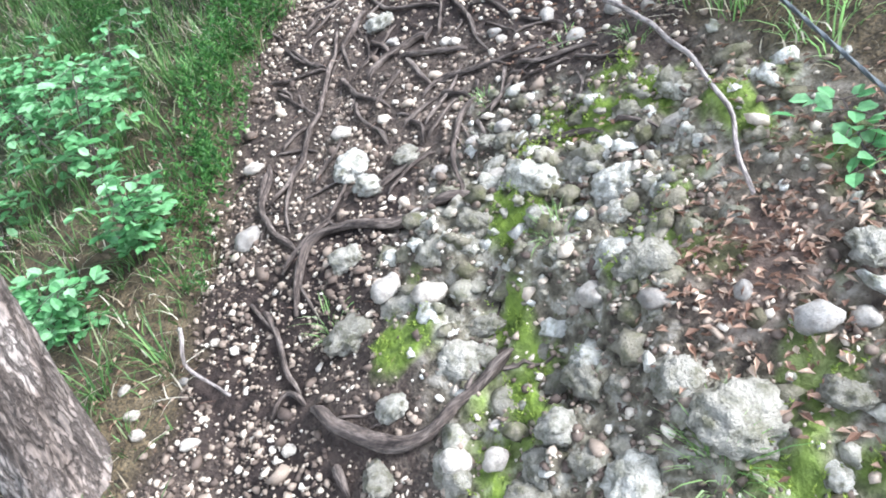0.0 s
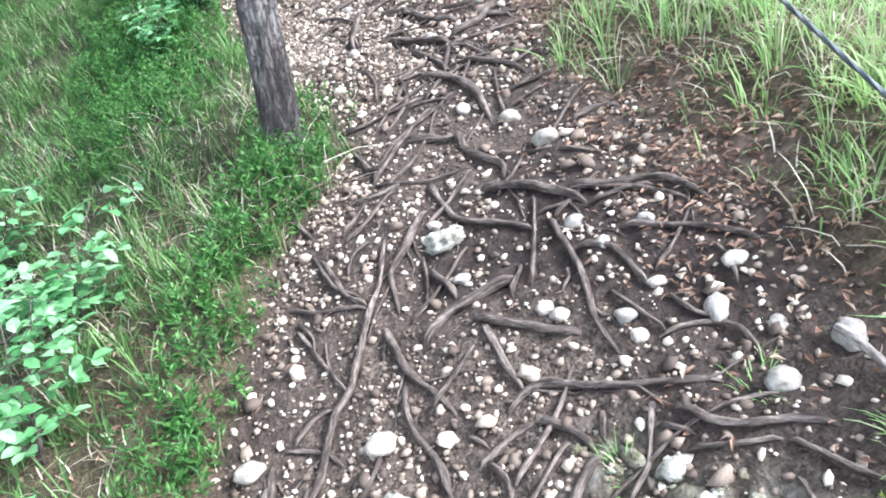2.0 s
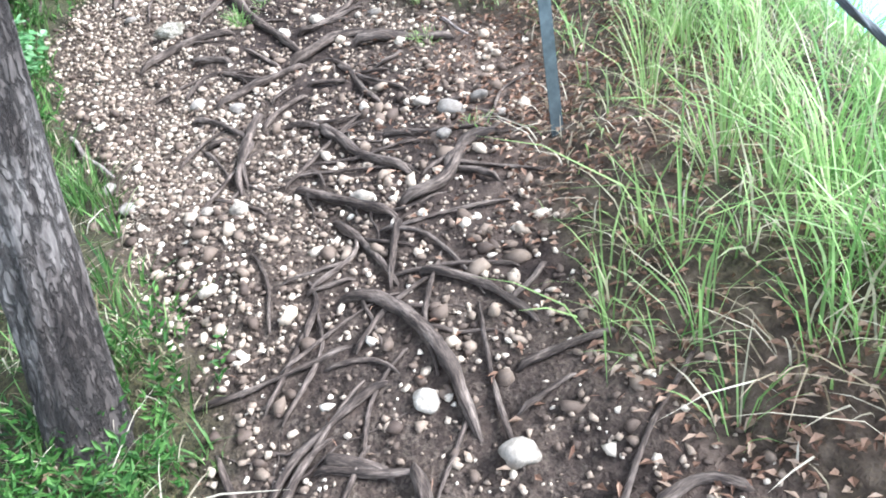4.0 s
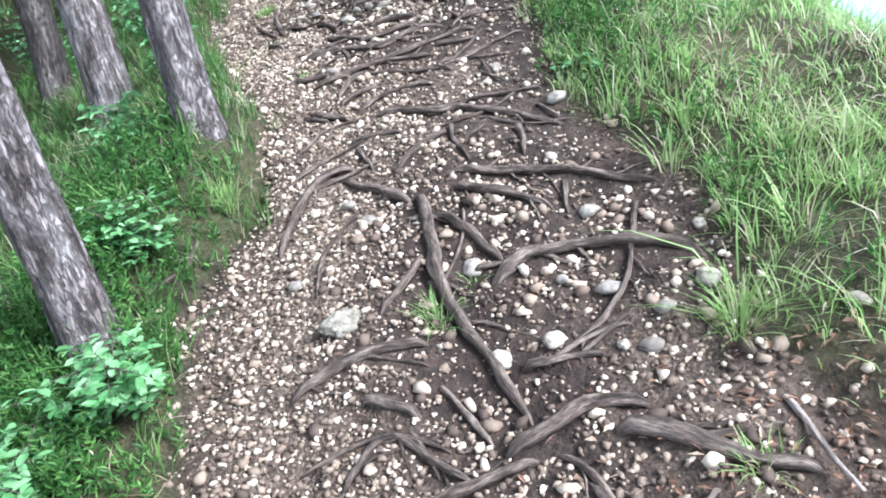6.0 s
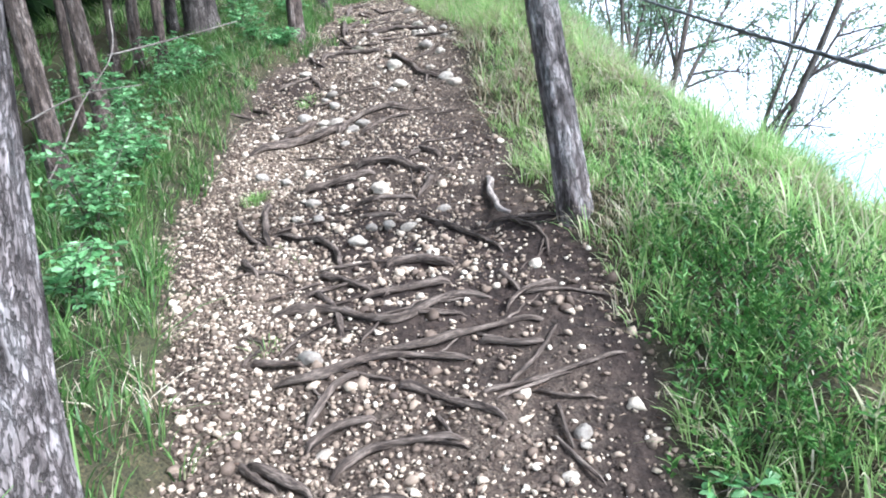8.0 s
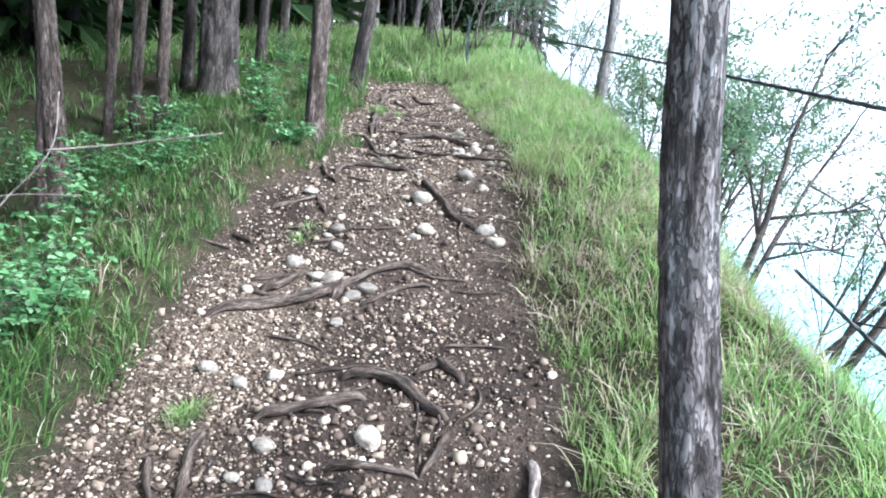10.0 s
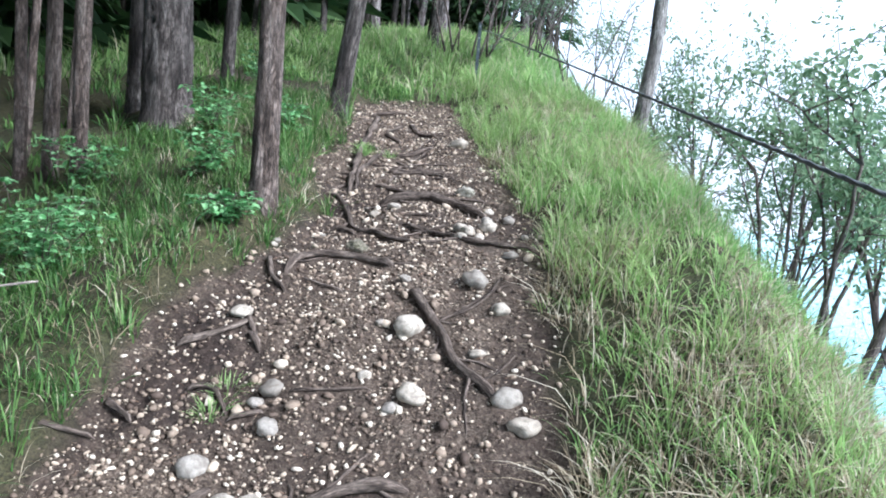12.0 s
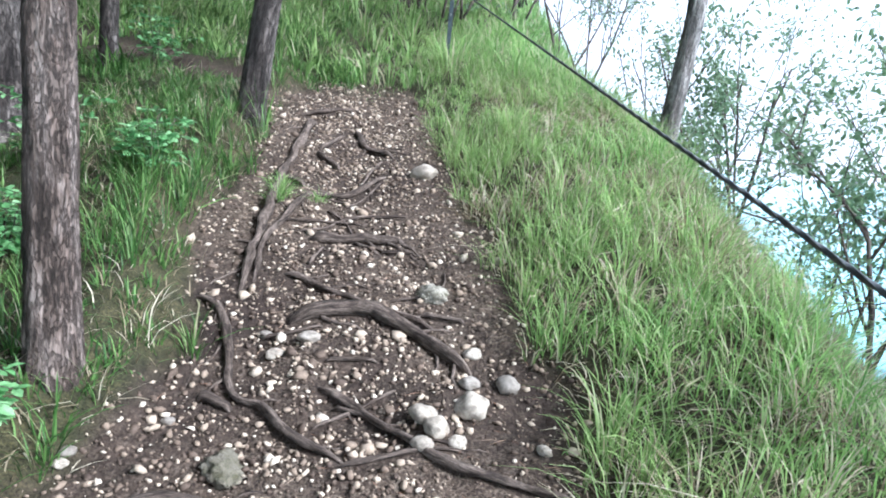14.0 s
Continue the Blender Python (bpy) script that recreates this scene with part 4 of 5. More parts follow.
root([(-0.88, 13.45), (-0.80, 13.74)], 0.023)
root([(-0.88, 13.41), (-0.72, 13.27)], 0.022)
root([(-0.44, 13.23), (-0.59, 12.93), (-0.77, 12.85), (-0.82, 12.59), (-0.83, 12.36), (-0.77, 12.05)], 0.023)
root([(-0.68, 12.11), (-0.53, 12.04), (-0.33, 11.90), (-0.20, 11.85), (-0.06, 11.77)], 0.020)
root([(-0.12, 11.85), (0.04, 11.82)], 0.014)
root([(-0.99, 13.02), (-0.83, 12.98)], 0.023)
root([(-1.18, 14.10), (-0.80, 14.29)], 0.023)
root([(-0.28, 9.48), (-0.17, 9.55), (-0.07, 9.62), (0.03, 9.64)], 0.018)
root([(-0.83, 9.56), (-0.62, 9.56)], 0.017)
root([(-0.86, 9.64), (-0.65, 9.73)], 0.018)
root([(-1.13, 10.05), (-0.99, 9.98)], 0.018)
root([(-1.24, 9.86), (-1.07, 9.91)], 0.013)
root([(-0.78, 10.42), (-0.70, 10.35)], 0.022)
root([(-1.02, 10.33), (-0.85, 10.40), (-0.79, 10.49)], 0.020)
root([(0.63, 2.38), (0.66, 2.29), (0.68, 2.19)], 0.009)
root([(0.12, 3.57), (0.18, 3.35), (0.30, 3.44), (0.38, 3.47)], 0.014)
root([(-0.09, 3.11), (-0.05, 2.98), (-0.02, 2.89), (0.05, 2.80)], 0.010)
root([(-0.17, 2.88), (-0.12, 2.78), (-0.12, 2.71)], 0.009)
root([(-0.15, 3.34), (-0.12, 3.29), (-0.10, 3.20)], 0.010)
root([(0.90, 2.86), (0.95, 2.77), (1.01, 2.74)], 0.008)
root([(0.85, 2.61), (0.88, 2.55), (0.85, 2.50)], 0.009)
root([(0.25, 2.88), (0.24, 2.77), (0.22, 2.68)], 0.008)
root([(0.59, 2.54), (0.57, 2.48), (0.54, 2.45)], 0.007)
root([(0.79, 2.15), (0.75, 2.19), (0.73, 2.29)], 0.008)
root([(0.58, 3.12), (0.68, 3.03), (0.74, 3.01)], 0.009)
root([(0.27, 3.21), (0.18, 3.19), (0.08, 3.23)], 0.010)
root([(0.12, 3.03), (0.05, 3.00), (0.02, 2.92)], 0.009)


# thin wiry rootlets between the large ones
g_wire = np.random.default_rng(91)
for k in range(130):
    wy = g_wire.uniform(1.9, 4.6) if k < 60 else (g_wire.uniform(4.6, 8.6) if k < 100 else g_wire.uniform(8.6, 14.0))
    wl, wr = (float(v) for v in edges(wy))
    wx = wl + (wr - wl) * (0.2 + 0.72 * g_wire.random())
    turn, bend = g_wire.normal(0.2, 0.75), g_wire.normal(0, 0.5)
    reach = g_wire.uniform(0.06, 0.21)
    root([(wx - reach * math.cos(turn), wy - reach * math.sin(turn)), (wx, wy + 0.02 * bend), (wx + reach * math.cos(turn + bend), wy + reach * math.sin(turn + bend))], g_wire.uniform(0.007, 0.011))


# ---- stones ----
def lump(seed, sub, rough, flat, lumps=0.0):
    """A worn stone of radius 1."""
    g = np.random.default_rng(seed)
    bm = bmesh.new()
    bmesh.ops.create_icosphere(bm, subdivisions=sub, radius=1.0)
    o = Vector(g.uniform(-50, 50, 3))
    for v in bm.verts:
        p = v.co.copy()
        d = 1 + rough * noise.noise(p * 1.1 + o) + rough * 0.35 * noise.noise(p * 3.1 + o)
        if lumps:
            d += lumps * (0.6 - noise.voronoi((p * 2.3 + o))[0][0]) + lumps * 0.5 * noise.noise(p * 7 + o)
        v.co = p * d
        v.co.z *= flat
        v.co.x *= 1.18
    me = bpy.data.meshes.new("stone")
    bm.to_mesh(me)
    bm.free()
    for p in me.polygons:
        p.use_smooth = True
    return me


STONES, ROCKS = [lump(s, 3, 0.32, 0.72) for s in range(9)], [lump(s + 30, 4, 0.34, 0.72, 0.32) for s in range(6)]
for me in STONES:
    me.materials.append(M_STONE)
for me in ROCKS:
    me.materials.append(M_ROCK)


def settle(ob, x, y, r, sink, g):
    ob.location = (x, y, float(relief(x, y)) + r * sink)
    ob.rotation_euler = (g.uniform(-0.35, 0.35), g.uniform(-0.35, 0.35), g.uniform(0, 6.28))
    ob.scale = (r * g.uniform(0.9, 1.1), r * g.uniform(0.85, 1.05), r * g.uniform(0.85, 1.1))


g_stone = np.random.default_rng(3)


def stone(x, y, r):
    COUNT["stone"] += 1
    ob = new("stone", STONES[int(g_stone.integers(len(STONES)))])
    settle(ob, x, y, r, 0.25, g_stone)
    return tagged(ob, "smooth pale rounded stone bedded in the stony path" if r < 0.04 else "large pale rounded stone bedded in the path", "stone", "stones on the path")


def rock(x, y, r):
    COUNT["rock"] += 1
    ob = new("rock", ROCKS[int(g_stone.integers(len(ROCKS)))])
    settle(ob, x, y, r, 0.1, g_stone)
    return tagged(ob, "rough grey conglomerate rock with moss in its hollows", "rock", "rocks on the path")


stone(-0.40, 2.14, 0.048)
stone(0.02, 2.35, 0.040)
stone(0.08, 1.44, 0.048)
stone(-0.02, 1.54, 0.046)
stone(0.41, 1.15, 0.040)
stone(0.79, 1.40, 0.042)
stone(0.64, 0.94, 0.020)
stone(0.71, 0.83, 0.040)
stone(0.78, 0.79, 0.026)
stone(0.00, 1.05, 0.037)
stone(0.08, 1.00, 0.026)
stone(0.11, 1.07, 0.015)
stone(0.14, 1.73, 0.026)
stone(-0.67, 1.54, 0.022)
stone(-0.85, 1.78, 0.018)
stone(-0.83, 1.69, 0.020)
stone(-0.39, 1.36, 0.020)
stone(0.49, 1.02, 0.029)
stone(-0.82, 1.63, 0.019)
stone(-0.68, 1.76, 0.017)
stone(-0.57, 1.84, 0.016)
rock(0.51, 0.78, 0.073)
rock(0.31, 0.81, 0.059)
rock(0.22, 0.97, 0.041)
rock(0.68, 0.72, 0.040)
rock(0.40, 1.74, 0.041)
rock(0.52, 1.09, 0.055)
rock(-0.14, 1.51, 0.058)
rock(-0.09, 1.75, 0.050)
rock(0.01, 2.14, 0.062)
rock(0.19, 2.00, 0.045)
rock(0.15, 1.25, 0.038)
rock(-0.10, 1.25, 0.038)
rock(0.54, 1.28, 0.033)
rock(0.40, 1.40, 0.035)
rock(0.32, 1.04, 0.048)
rock(0.12, 0.90, 0.051)
rock(-0.18, 1.14, 0.039)
stone(0.25, 1.84, 0.023)
stone(0.47, 1.83, 0.031)
stone(0.93, 1.97, 0.030)
stone(0.79, 1.96, 0.026)
stone(0.51, 2.39, 0.022)
stone(0.38, 1.69, 0.031)
stone(-0.33, 2.47, 0.034)
stone(0.66, 2.67, 0.025)
stone(0.79, 2.18, 0.029)
stone(0.88, 2.26, 0.025)
stone(0.63, 2.22, 0.019)
stone(0.80, 2.52, 0.019)
stone(0.73, 2.33, 0.020)
stone(0.38, 1.87, 0.021)
stone(0.86, 2.08, 0.019)
stone(0.97, 1.83, 0.024)
rock(0.04, 1.99, 0.052)
rock(0.32, 2.87, 0.045)
stone(0.49, 2.44, 0.021)
stone(0.33, 2.70, 0.024)
stone(0.67, 3.26, 0.034)
stone(0.73, 3.07, 0.040)
stone(0.55, 3.44, 0.027)
stone(0.63, 2.29, 0.026)
stone(0.68, 2.51, 0.018)
stone(0.31, 2.94, 0.022)
stone(0.28, 4.86, 0.028)
stone(0.14, 4.99, 0.026)
stone(-0.17, 4.66, 0.025)
stone(1.06, 5.35, 0.031)
stone(0.91, 4.37, 0.037)
stone(0.85, 4.47, 0.028)
stone(0.24, 4.27, 0.028)
stone(-0.09, 4.51, 0.026)
stone(0.70, 4.45, 0.016)
stone(0.57, 4.10, 0.029)
stone(1.04, 4.29, 0.019)
stone(1.01, 4.39, 0.029)
stone(0.85, 4.24, 0.022)
stone(0.15, 4.32, 0.018)
stone(1.31, 5.14, 0.027)
stone(0.87, 6.38, 0.032)
stone(-0.07, 6.09, 0.021)
stone(1.11, 5.56, 0.021)
stone(0.82, 5.42, 0.031)
stone(-0.10, 5.74, 0.023)
stone(0.06, 6.09, 0.026)
stone(0.51, 5.30, 0.029)
stone(0.65, 5.30, 0.029)
stone(0.84, 5.74, 0.026)
stone(0.93, 5.30, 0.025)
stone(0.87, 5.21, 0.027)
stone(0.78, 6.03, 0.022)
stone(0.47, 5.63, 0.028)
stone(0.81, 5.23, 0.015)
stone(0.71, 5.49, 0.019)
stone(0.14, 5.97, 0.030)
rock(0.07, 5.54, 0.055)
stone(0.78, 6.57, 0.020)
stone(0.63, 6.66, 0.018)
stone(-0.09, 8.12, 0.044)
stone(-0.09, 7.20, 0.035)
stone(0.24, 10.15, 0.048)
stone(-0.05, 8.64, 0.051)
stone(0.04, 8.20, 0.030)
stone(0.13, 8.17, 0.030)
stone(-0.04, 8.21, 0.025)
stone(0.28, 8.30, 0.026)
stone(-0.39, 8.58, 0.034)
stone(-0.76, 8.98, 0.038)
stone(0.68, 6.80, 0.022)
stone(0.68, 6.75, 0.013)
stone(0.03, 6.81, 0.020)
stone(-0.55, 9.73, 0.039)
stone(-0.35, 9.33, 0.027)
stone(-0.49, 8.96, 0.038)
stone(-0.61, 8.92, 0.032)
stone(-0.33, 8.43, 0.027)
stone(-0.44, 8.45, 0.023)
stone(-0.16, 10.48, 0.060)
stone(-0.58, 10.17, 0.042)
stone(0.30, 10.04, 0.051)
stone(0.07, 10.78, 0.055)
stone(-0.09, 10.16, 0.049)
stone(-0.54, 10.02, 0.039)
stone(-0.23, 10.78, 0.025)
stone(0.08, 11.38, 0.046)
stone(0.21, 11.01, 0.030)
stone(-0.94, 11.12, 0.019)
stone(-0.27, 10.25, 0.027)
stone(0.12, 10.35, 0.027)
stone(-0.15, 10.11, 0.029)
stone(-0.62, 10.12, 0.029)
stone(-0.84, 10.50, 0.038)
stone(-0.27, 10.51, 0.023)
stone(0.19, 10.57, 0.035)
stone(-0.05, 11.33, 0.038)
stone(-0.01, 11.27, 0.037)
stone(-0.94, 11.15, 0.020)
stone(0.18, 11.48, 0.036)
stone(-0.04, 11.21, 0.029)
stone(0.27, 11.20, 0.020)
stone(-0.55, 11.62, 0.025)
stone(-0.46, 11.68, 0.033)
stone(-0.62, 11.75, 0.019)
stone(0.05, 11.24, 0.023)
stone(-0.76, 11.33, 0.017)
stone(0.07, 11.64, 0.028)
stone(0.07, 11.48, 0.026)
stone(-0.26, 13.21, 0.060)
stone(0.15, 12.29, 0.023)
rock(-0.53, 11.15, 0.050)
rock(-0.09, 11.99, 0.058)
stone(-0.48, 9.72, 0.049)
stone(-0.56, 9.57, 0.044)
stone(-0.28, 9.61, 0.046)
stone(-0.34, 9.56, 0.040)
stone(-0.84, 9.55, 0.029)
stone(-0.71, 9.84, 0.045)
stone(-0.53, 9.64, 0.038)


# ---- gravel ----
def icosahedron(sub=1):
    bm = bmesh.new()
    bmesh.ops.create_icosphere(bm, subdivisions=sub, radius=1.0)
    V = np.array([v.co[:] for v in bm.verts])
    F = np.array([[v.index for v in f.verts] for f in bm.faces])
    bm.free()
    return V, F


ICO, BALL = icosahedron(), icosahedron(2)
OCTA = (np.array([(1, 0, 0), (-1, 0, 0), (0, 1, 0), (0, -1, 0), (0, 0, 1), (0, 0, -1.0)]), np.array([(0, 2, 4), (2, 1, 4), (1, 3, 4), (3, 0, 4), (2, 0, 5), (1, 2, 5), (3, 1, 5), (0, 3, 5)]))


def turns(g, n):
    q = g.normal(0, 1, (n, 4))
    q /= np.linalg.norm(q, axis=1)[:, None]
    w, x, y, z = q.T
    return np.stack([1 - 2 * (y * y + z * z), 2 * (x * y - z * w), 2 * (x * z + y * w), 2 * (x * y + z * w), 1 - 2 * (x * x + z * z), 2 * (y * z - x * w),
                     2 * (x * z - y * w), 2 * (y * z + x * w), 1 - 2 * (x * x + y * y)], -1).reshape(n, 3, 3)


def pebble_arrays(x, y, r, g, sink=0.25, body=ICO, rough=0.28):
    n = len(x)
    ICO_V, ICO_F = body
    V = ICO_V[None] * (1 + rough * g.normal(0, 1, (n, len(ICO_V), 1)).clip(-1.5, 1.5)) * g.uniform(0.5, 1.25, (n, 1, 3))
    V = np.einsum("nij,nkj->nki", turns(g, n), V)
    V[..., 2] *= 0.8
    V = V * r[:, None, None] + np.stack([x, y, relief(x, y) + r * sink], -1)[:, None]
    return V.reshape(-1, 3), (ICO_F[None] + (np.arange(n) * len(ICO_V))[:, None, None]).reshape(-1, 3)


def scatter(g, n, x0, x1, y0, y1, chance):
    x, y = g.uniform(x0, x1, n), g.uniform(y0, y1, n)
    keep = g.random(n) < chance(x, y)
    return x[keep], y[keep]


def root_cover():
    """A one-centimetre grid of the path, true where a root lies."""
    cover = np.zeros((320, 1540), bool)
    for px, py, pr in np.concatenate(ROOT_MARKS):
        k = max(1, int(pr * 100 + 0.4))
        i, j = int((px + 1.6) * 100), int(py * 100)
        if k <= i < 320 - k and k <= j < 1540 - k:
            cover[i - k:i + k + 1, j - k:j + k + 1] = True
    return cover


COVER = root_cover()


def free_of_roots(x, y):
    return ~COVER[np.clip(((x + 1.6) * 100).astype(int), 0, 319), np.clip((y * 100).astype(int), 0, 1539)]


def lane_of(x, y):
    """How far a place lies in the lane of fine gravel, 0 to 1."""
    return np.clip(1 - np.abs(x - edges(y)[0] - 0.33) / 0.45, 0, 1) * np.clip((y - 3.6) / 0.8, 0, 1) * np.clip((10.2 - y) / 1.2, 0, 1)


def gravel_chance(x, y):
    clear = free_of_roots(x, y)
    bare, verge, litter, rock_, moss = zones(x, y)
    xl, xr = edges(y)
    lane = np.maximum(lane_of(x, y), 0.6 * np.exp(-((x + 0.5) / 0.24) ** 2) * np.clip((2.5 - y) / 0.3, 0, 1))
    clump = np.clip(0.72 + 0.12 * (y > 4.4) + 0.1 * (y > 10.2) + 1.6 * fbm(x, y, 3.0, 61), 0.12, 1)
    margin = np.clip((xr - x) / 0.45, np.where(y < 5.8, 0.8, 0.42), 1)
    margin = margin * np.where(y > 9.2, np.clip((x - xl) / 0.4, 0.55, 1), 1)
    return np.clip(bare * (clump * margin + 1.9 * lane) * (1 - 0.5 * litter) * (1 - 0.6 * moss) * clear, 0, 1)


g_gravel = np.random.default_rng(21)
for name, count, lo, hi, body, words in (("grit", 120000, 0.003, 0.009, OCTA, "fine pale grit strewn over the bare path"),
                                         ("gravel", 95000, 0.006, 0.0140, ICO, "pale beige gravel strewn over the bare path"),
                                         ("pebbles", 20000, 0.011, 0.027, ICO, "pale rounded pebbles scattered over the path")):
    gx, gy = scatter(g_gravel, count, -1.5, 1.6, 0.2, 15.3, gravel_chance)
    gr = lo + (hi - lo) * g_gravel.random(len(gx)) ** 1.8
    gr *= 1 - 0.10 * np.clip((gy - 3.8) / 1.2, 0, 1) * np.clip((10.5 - gy) / 1.0, 0.75, 1)
    if name == "pebbles":
        few = g_gravel.random(len(gx)) < np.interp(gy, [2.2, 4.5, 8.6, 9.6], [0.45, 1.0, 0.9, 0.45]) * (1 - 0.85 * lane_of(gx, gy))
        gx, gy, gr = gx[few], gy[few], gr[few]
    V, F = pebble_arrays(gx, gy, gr, g_gravel, 0.25, body)
    tagged(new(name, mesh_from(name, V, F, M_GRAVEL)), words, "gravel", kind="stuff")

gx, gy = scatter(g_gravel, 42000, -1.3, 0.8, 3.8, 10.2, lambda x, y: zones(x, y)[0] * lane_of(x, y) * free_of_roots(x, y))
V, F = pebble_arrays(gx, gy, 0.0055 + 0.0065 * g_gravel.random(len(gx)) ** 1.6, g_gravel, 0.3, ICO)
tagged(new("lane_gravel", mesh_from("lane_gravel", V, F, M_GRAVEL)), "fine tan gravel trodden into a lane along the verge", "gravel", kind="stuff")

# cobbles set in the conglomerate ledge at the foot of the climb
gx, gy = scatter(g_gravel, 5500, -0.3, 1.5, 0.2, 2.2, lambda x, y: zones(x, y)[3] * np.clip(0.5 + 1.6 * fbm(x, y, 4, 67), 0.1, 1) * free_of_roots(x, y))
gr = 0.008 + 0.032 * g_gravel.random(len(gx)) ** 2.6
V, F = pebble_arrays(gx, gy, gr, g_gravel, -0.05, BALL, 0.24)
tagged(new("cobbles", mesh_from("cobbles", V, F, M_COBBLE)), "grey cobbles set in the mossy conglomerate ledge", "cobbles", kind="stuff")


# lumps of the ledge itself
rx, ry = scatter(g_gravel, 330, -0.1, 1.35, 0.35, 2.0, lambda x, y: 0.4 * zones(x, y)[3] * (1 - 0.6 * zones(x, y)[4]) * np.all([free_of_roots(x + dx, y + dy) for dx in (-0.03, 0.03) for dy in (-0.03, 0.03)], axis=0))
for x, y in zip(rx, ry):
    ob = rock(float(x), float(y), float(g_gravel.uniform(0.022, 0.058)))
    ob.location.z -= 0.012


# ---- grass, heath, litter ----
def blade_arrays(x, y, length, width, g, lean=0.6, wind=(0.0, 0.0), lift=0.0):
    """Bent blades of grass: three bands and a tip."""
    n = len(x)
    a = g.uniform(0, 2 * np.pi, n)
    h = np.stack([np.cos(a) + wind[0], np.sin(a) + wind[1]], -1)
    bend = g.uniform(0.15, 1.0, n) * lean
    base = np.stack([x, y, relief(x, y) - 0.01 + lift], -1)
    side = np.stack([-np.sin(a), np.cos(a), 0 * a], -1)
    V = []
    for t, w in ((0.0, 1.0), (0.4, 0.9), (0.75, 0.6), (1.0, 0.0)):
        out = bend * t * t * length
        up = length * (t - 0.45 * bend * t * t)
        c = base + np.concatenate([h * out[:, None], up[:, None]], 1)
        if w:
            V += [c - side * (width * w * 0.5)[:, None], c + side * (width * w * 0.5)[:, None]]
        else:
            V.append(c)
    V = np.stack(V, 1).reshape(-1, 3)
    T = np.array([(0, 1, 3), (0, 3, 2), (2, 3, 5), (2, 5, 4), (4, 5, 6)])
    return V, (T[None] + (np.arange(n) * 7)[:, None, None]).reshape(-1, 3)


def tufted(x, y, seed):
    return np.clip(0.7 + 1.5 * fbm(x, y, 2.6, seed) + 1.4 * fbm(x, y, 8, seed + 5), 0.42, 1)


def heath_zone(x, y):
    a = 0.8 * np.exp(-(((x + 0.28 - 0.35 * (y - 3.0)) / 0.22) ** 2 + ((y - 3.0) / 0.75) ** 2) ** 2)
    b = 0.5 * np.exp(-(((x - 1.2) / 0.26) ** 2 + ((y - 6.7) / 1.35) ** 2) ** 2) * np.clip(0.55 + 2.5 * fbm(x, y, 3, 85), 0, 1)
    c = 0.8 * np.exp(-(((x + 0.85) / 0.42) ** 2 + ((y - 5.4) / 1.2) ** 2) ** 2)
    return np.clip(a + b + c, 0, 1)


def grass_chance(x, y):
    bare, verge, litter, rock_, moss = zones(x, y)
    xl, xr = edges(y)
    right = x > 0.5 * (xl + xr)
    early = np.where(right, np.clip((y - 1.0) / 1.2, 0.12, 1), np.clip((y - 1.6) / 2.2, 0.22, 1))
    return verge * tufted(x, y, 71) * (1 - 0.92 * np.clip(1.3 * litter, 0, 1)) * (1 - np.where(y < 4.2, 0.9, 0.45) * heath_zone(x, y)) * early


def tuft_arrays(x, y, size, blades, width, g, droop=1.0, spread=0.03):
    """Tussocks: blades that rise from one foot and arch outwards."""
    n = len(x) * blades
    cx, cy, cs = np.repeat(x, blades), np.repeat(y, blades), np.repeat(size, blades)
    a, d = g.uniform(0, 2 * np.pi, n), np.sqrt(g.random(n))
    px, py = cx + np.cos(a) * d * spread, cy + np.sin(a) * d * spread
    a = a + g.normal(0, 0.5, n)
    L = cs * g.uniform(0.45, 1.1, n)
    out = droop * (0.15 + 0.75 * d) * g.uniform(0.5, 1.3, n)
    base = np.stack([px, py, relief(px, py) - 0.012], -1)
    way = np.stack([np.cos(a), np.sin(a)], -1)
    side = np.stack([-np.sin(a), np.cos(a), g.normal(0, 0.3, n)], -1)
    w = width * g.uniform(0.6, 1.3, n)
    V = []
    for t, k in ((0.0, 0.9), (0.4, 1.0), (0.75, 0.65), (1.0, 0.0)):
        c = base + np.concatenate([way * (out * t ** 1.7 * L)[:, None], (L * (t - 0.42 * out * t ** 2.4))[:, None]], 1)
        V += [c - side * (w * k * 0.5)[:, None], c + side * (w * k * 0.5)[:, None]] if k else [c]
    V = np.stack(V, 1).reshape(-1, 3)
    T = np.array([(0, 1, 3), (0, 3, 2), (2, 3, 5), (2, 5, 4), (4, 5, 6)])
    return V, (T[None] + (np.arange(n) * 7)[:, None, None]).reshape(-1, 3)


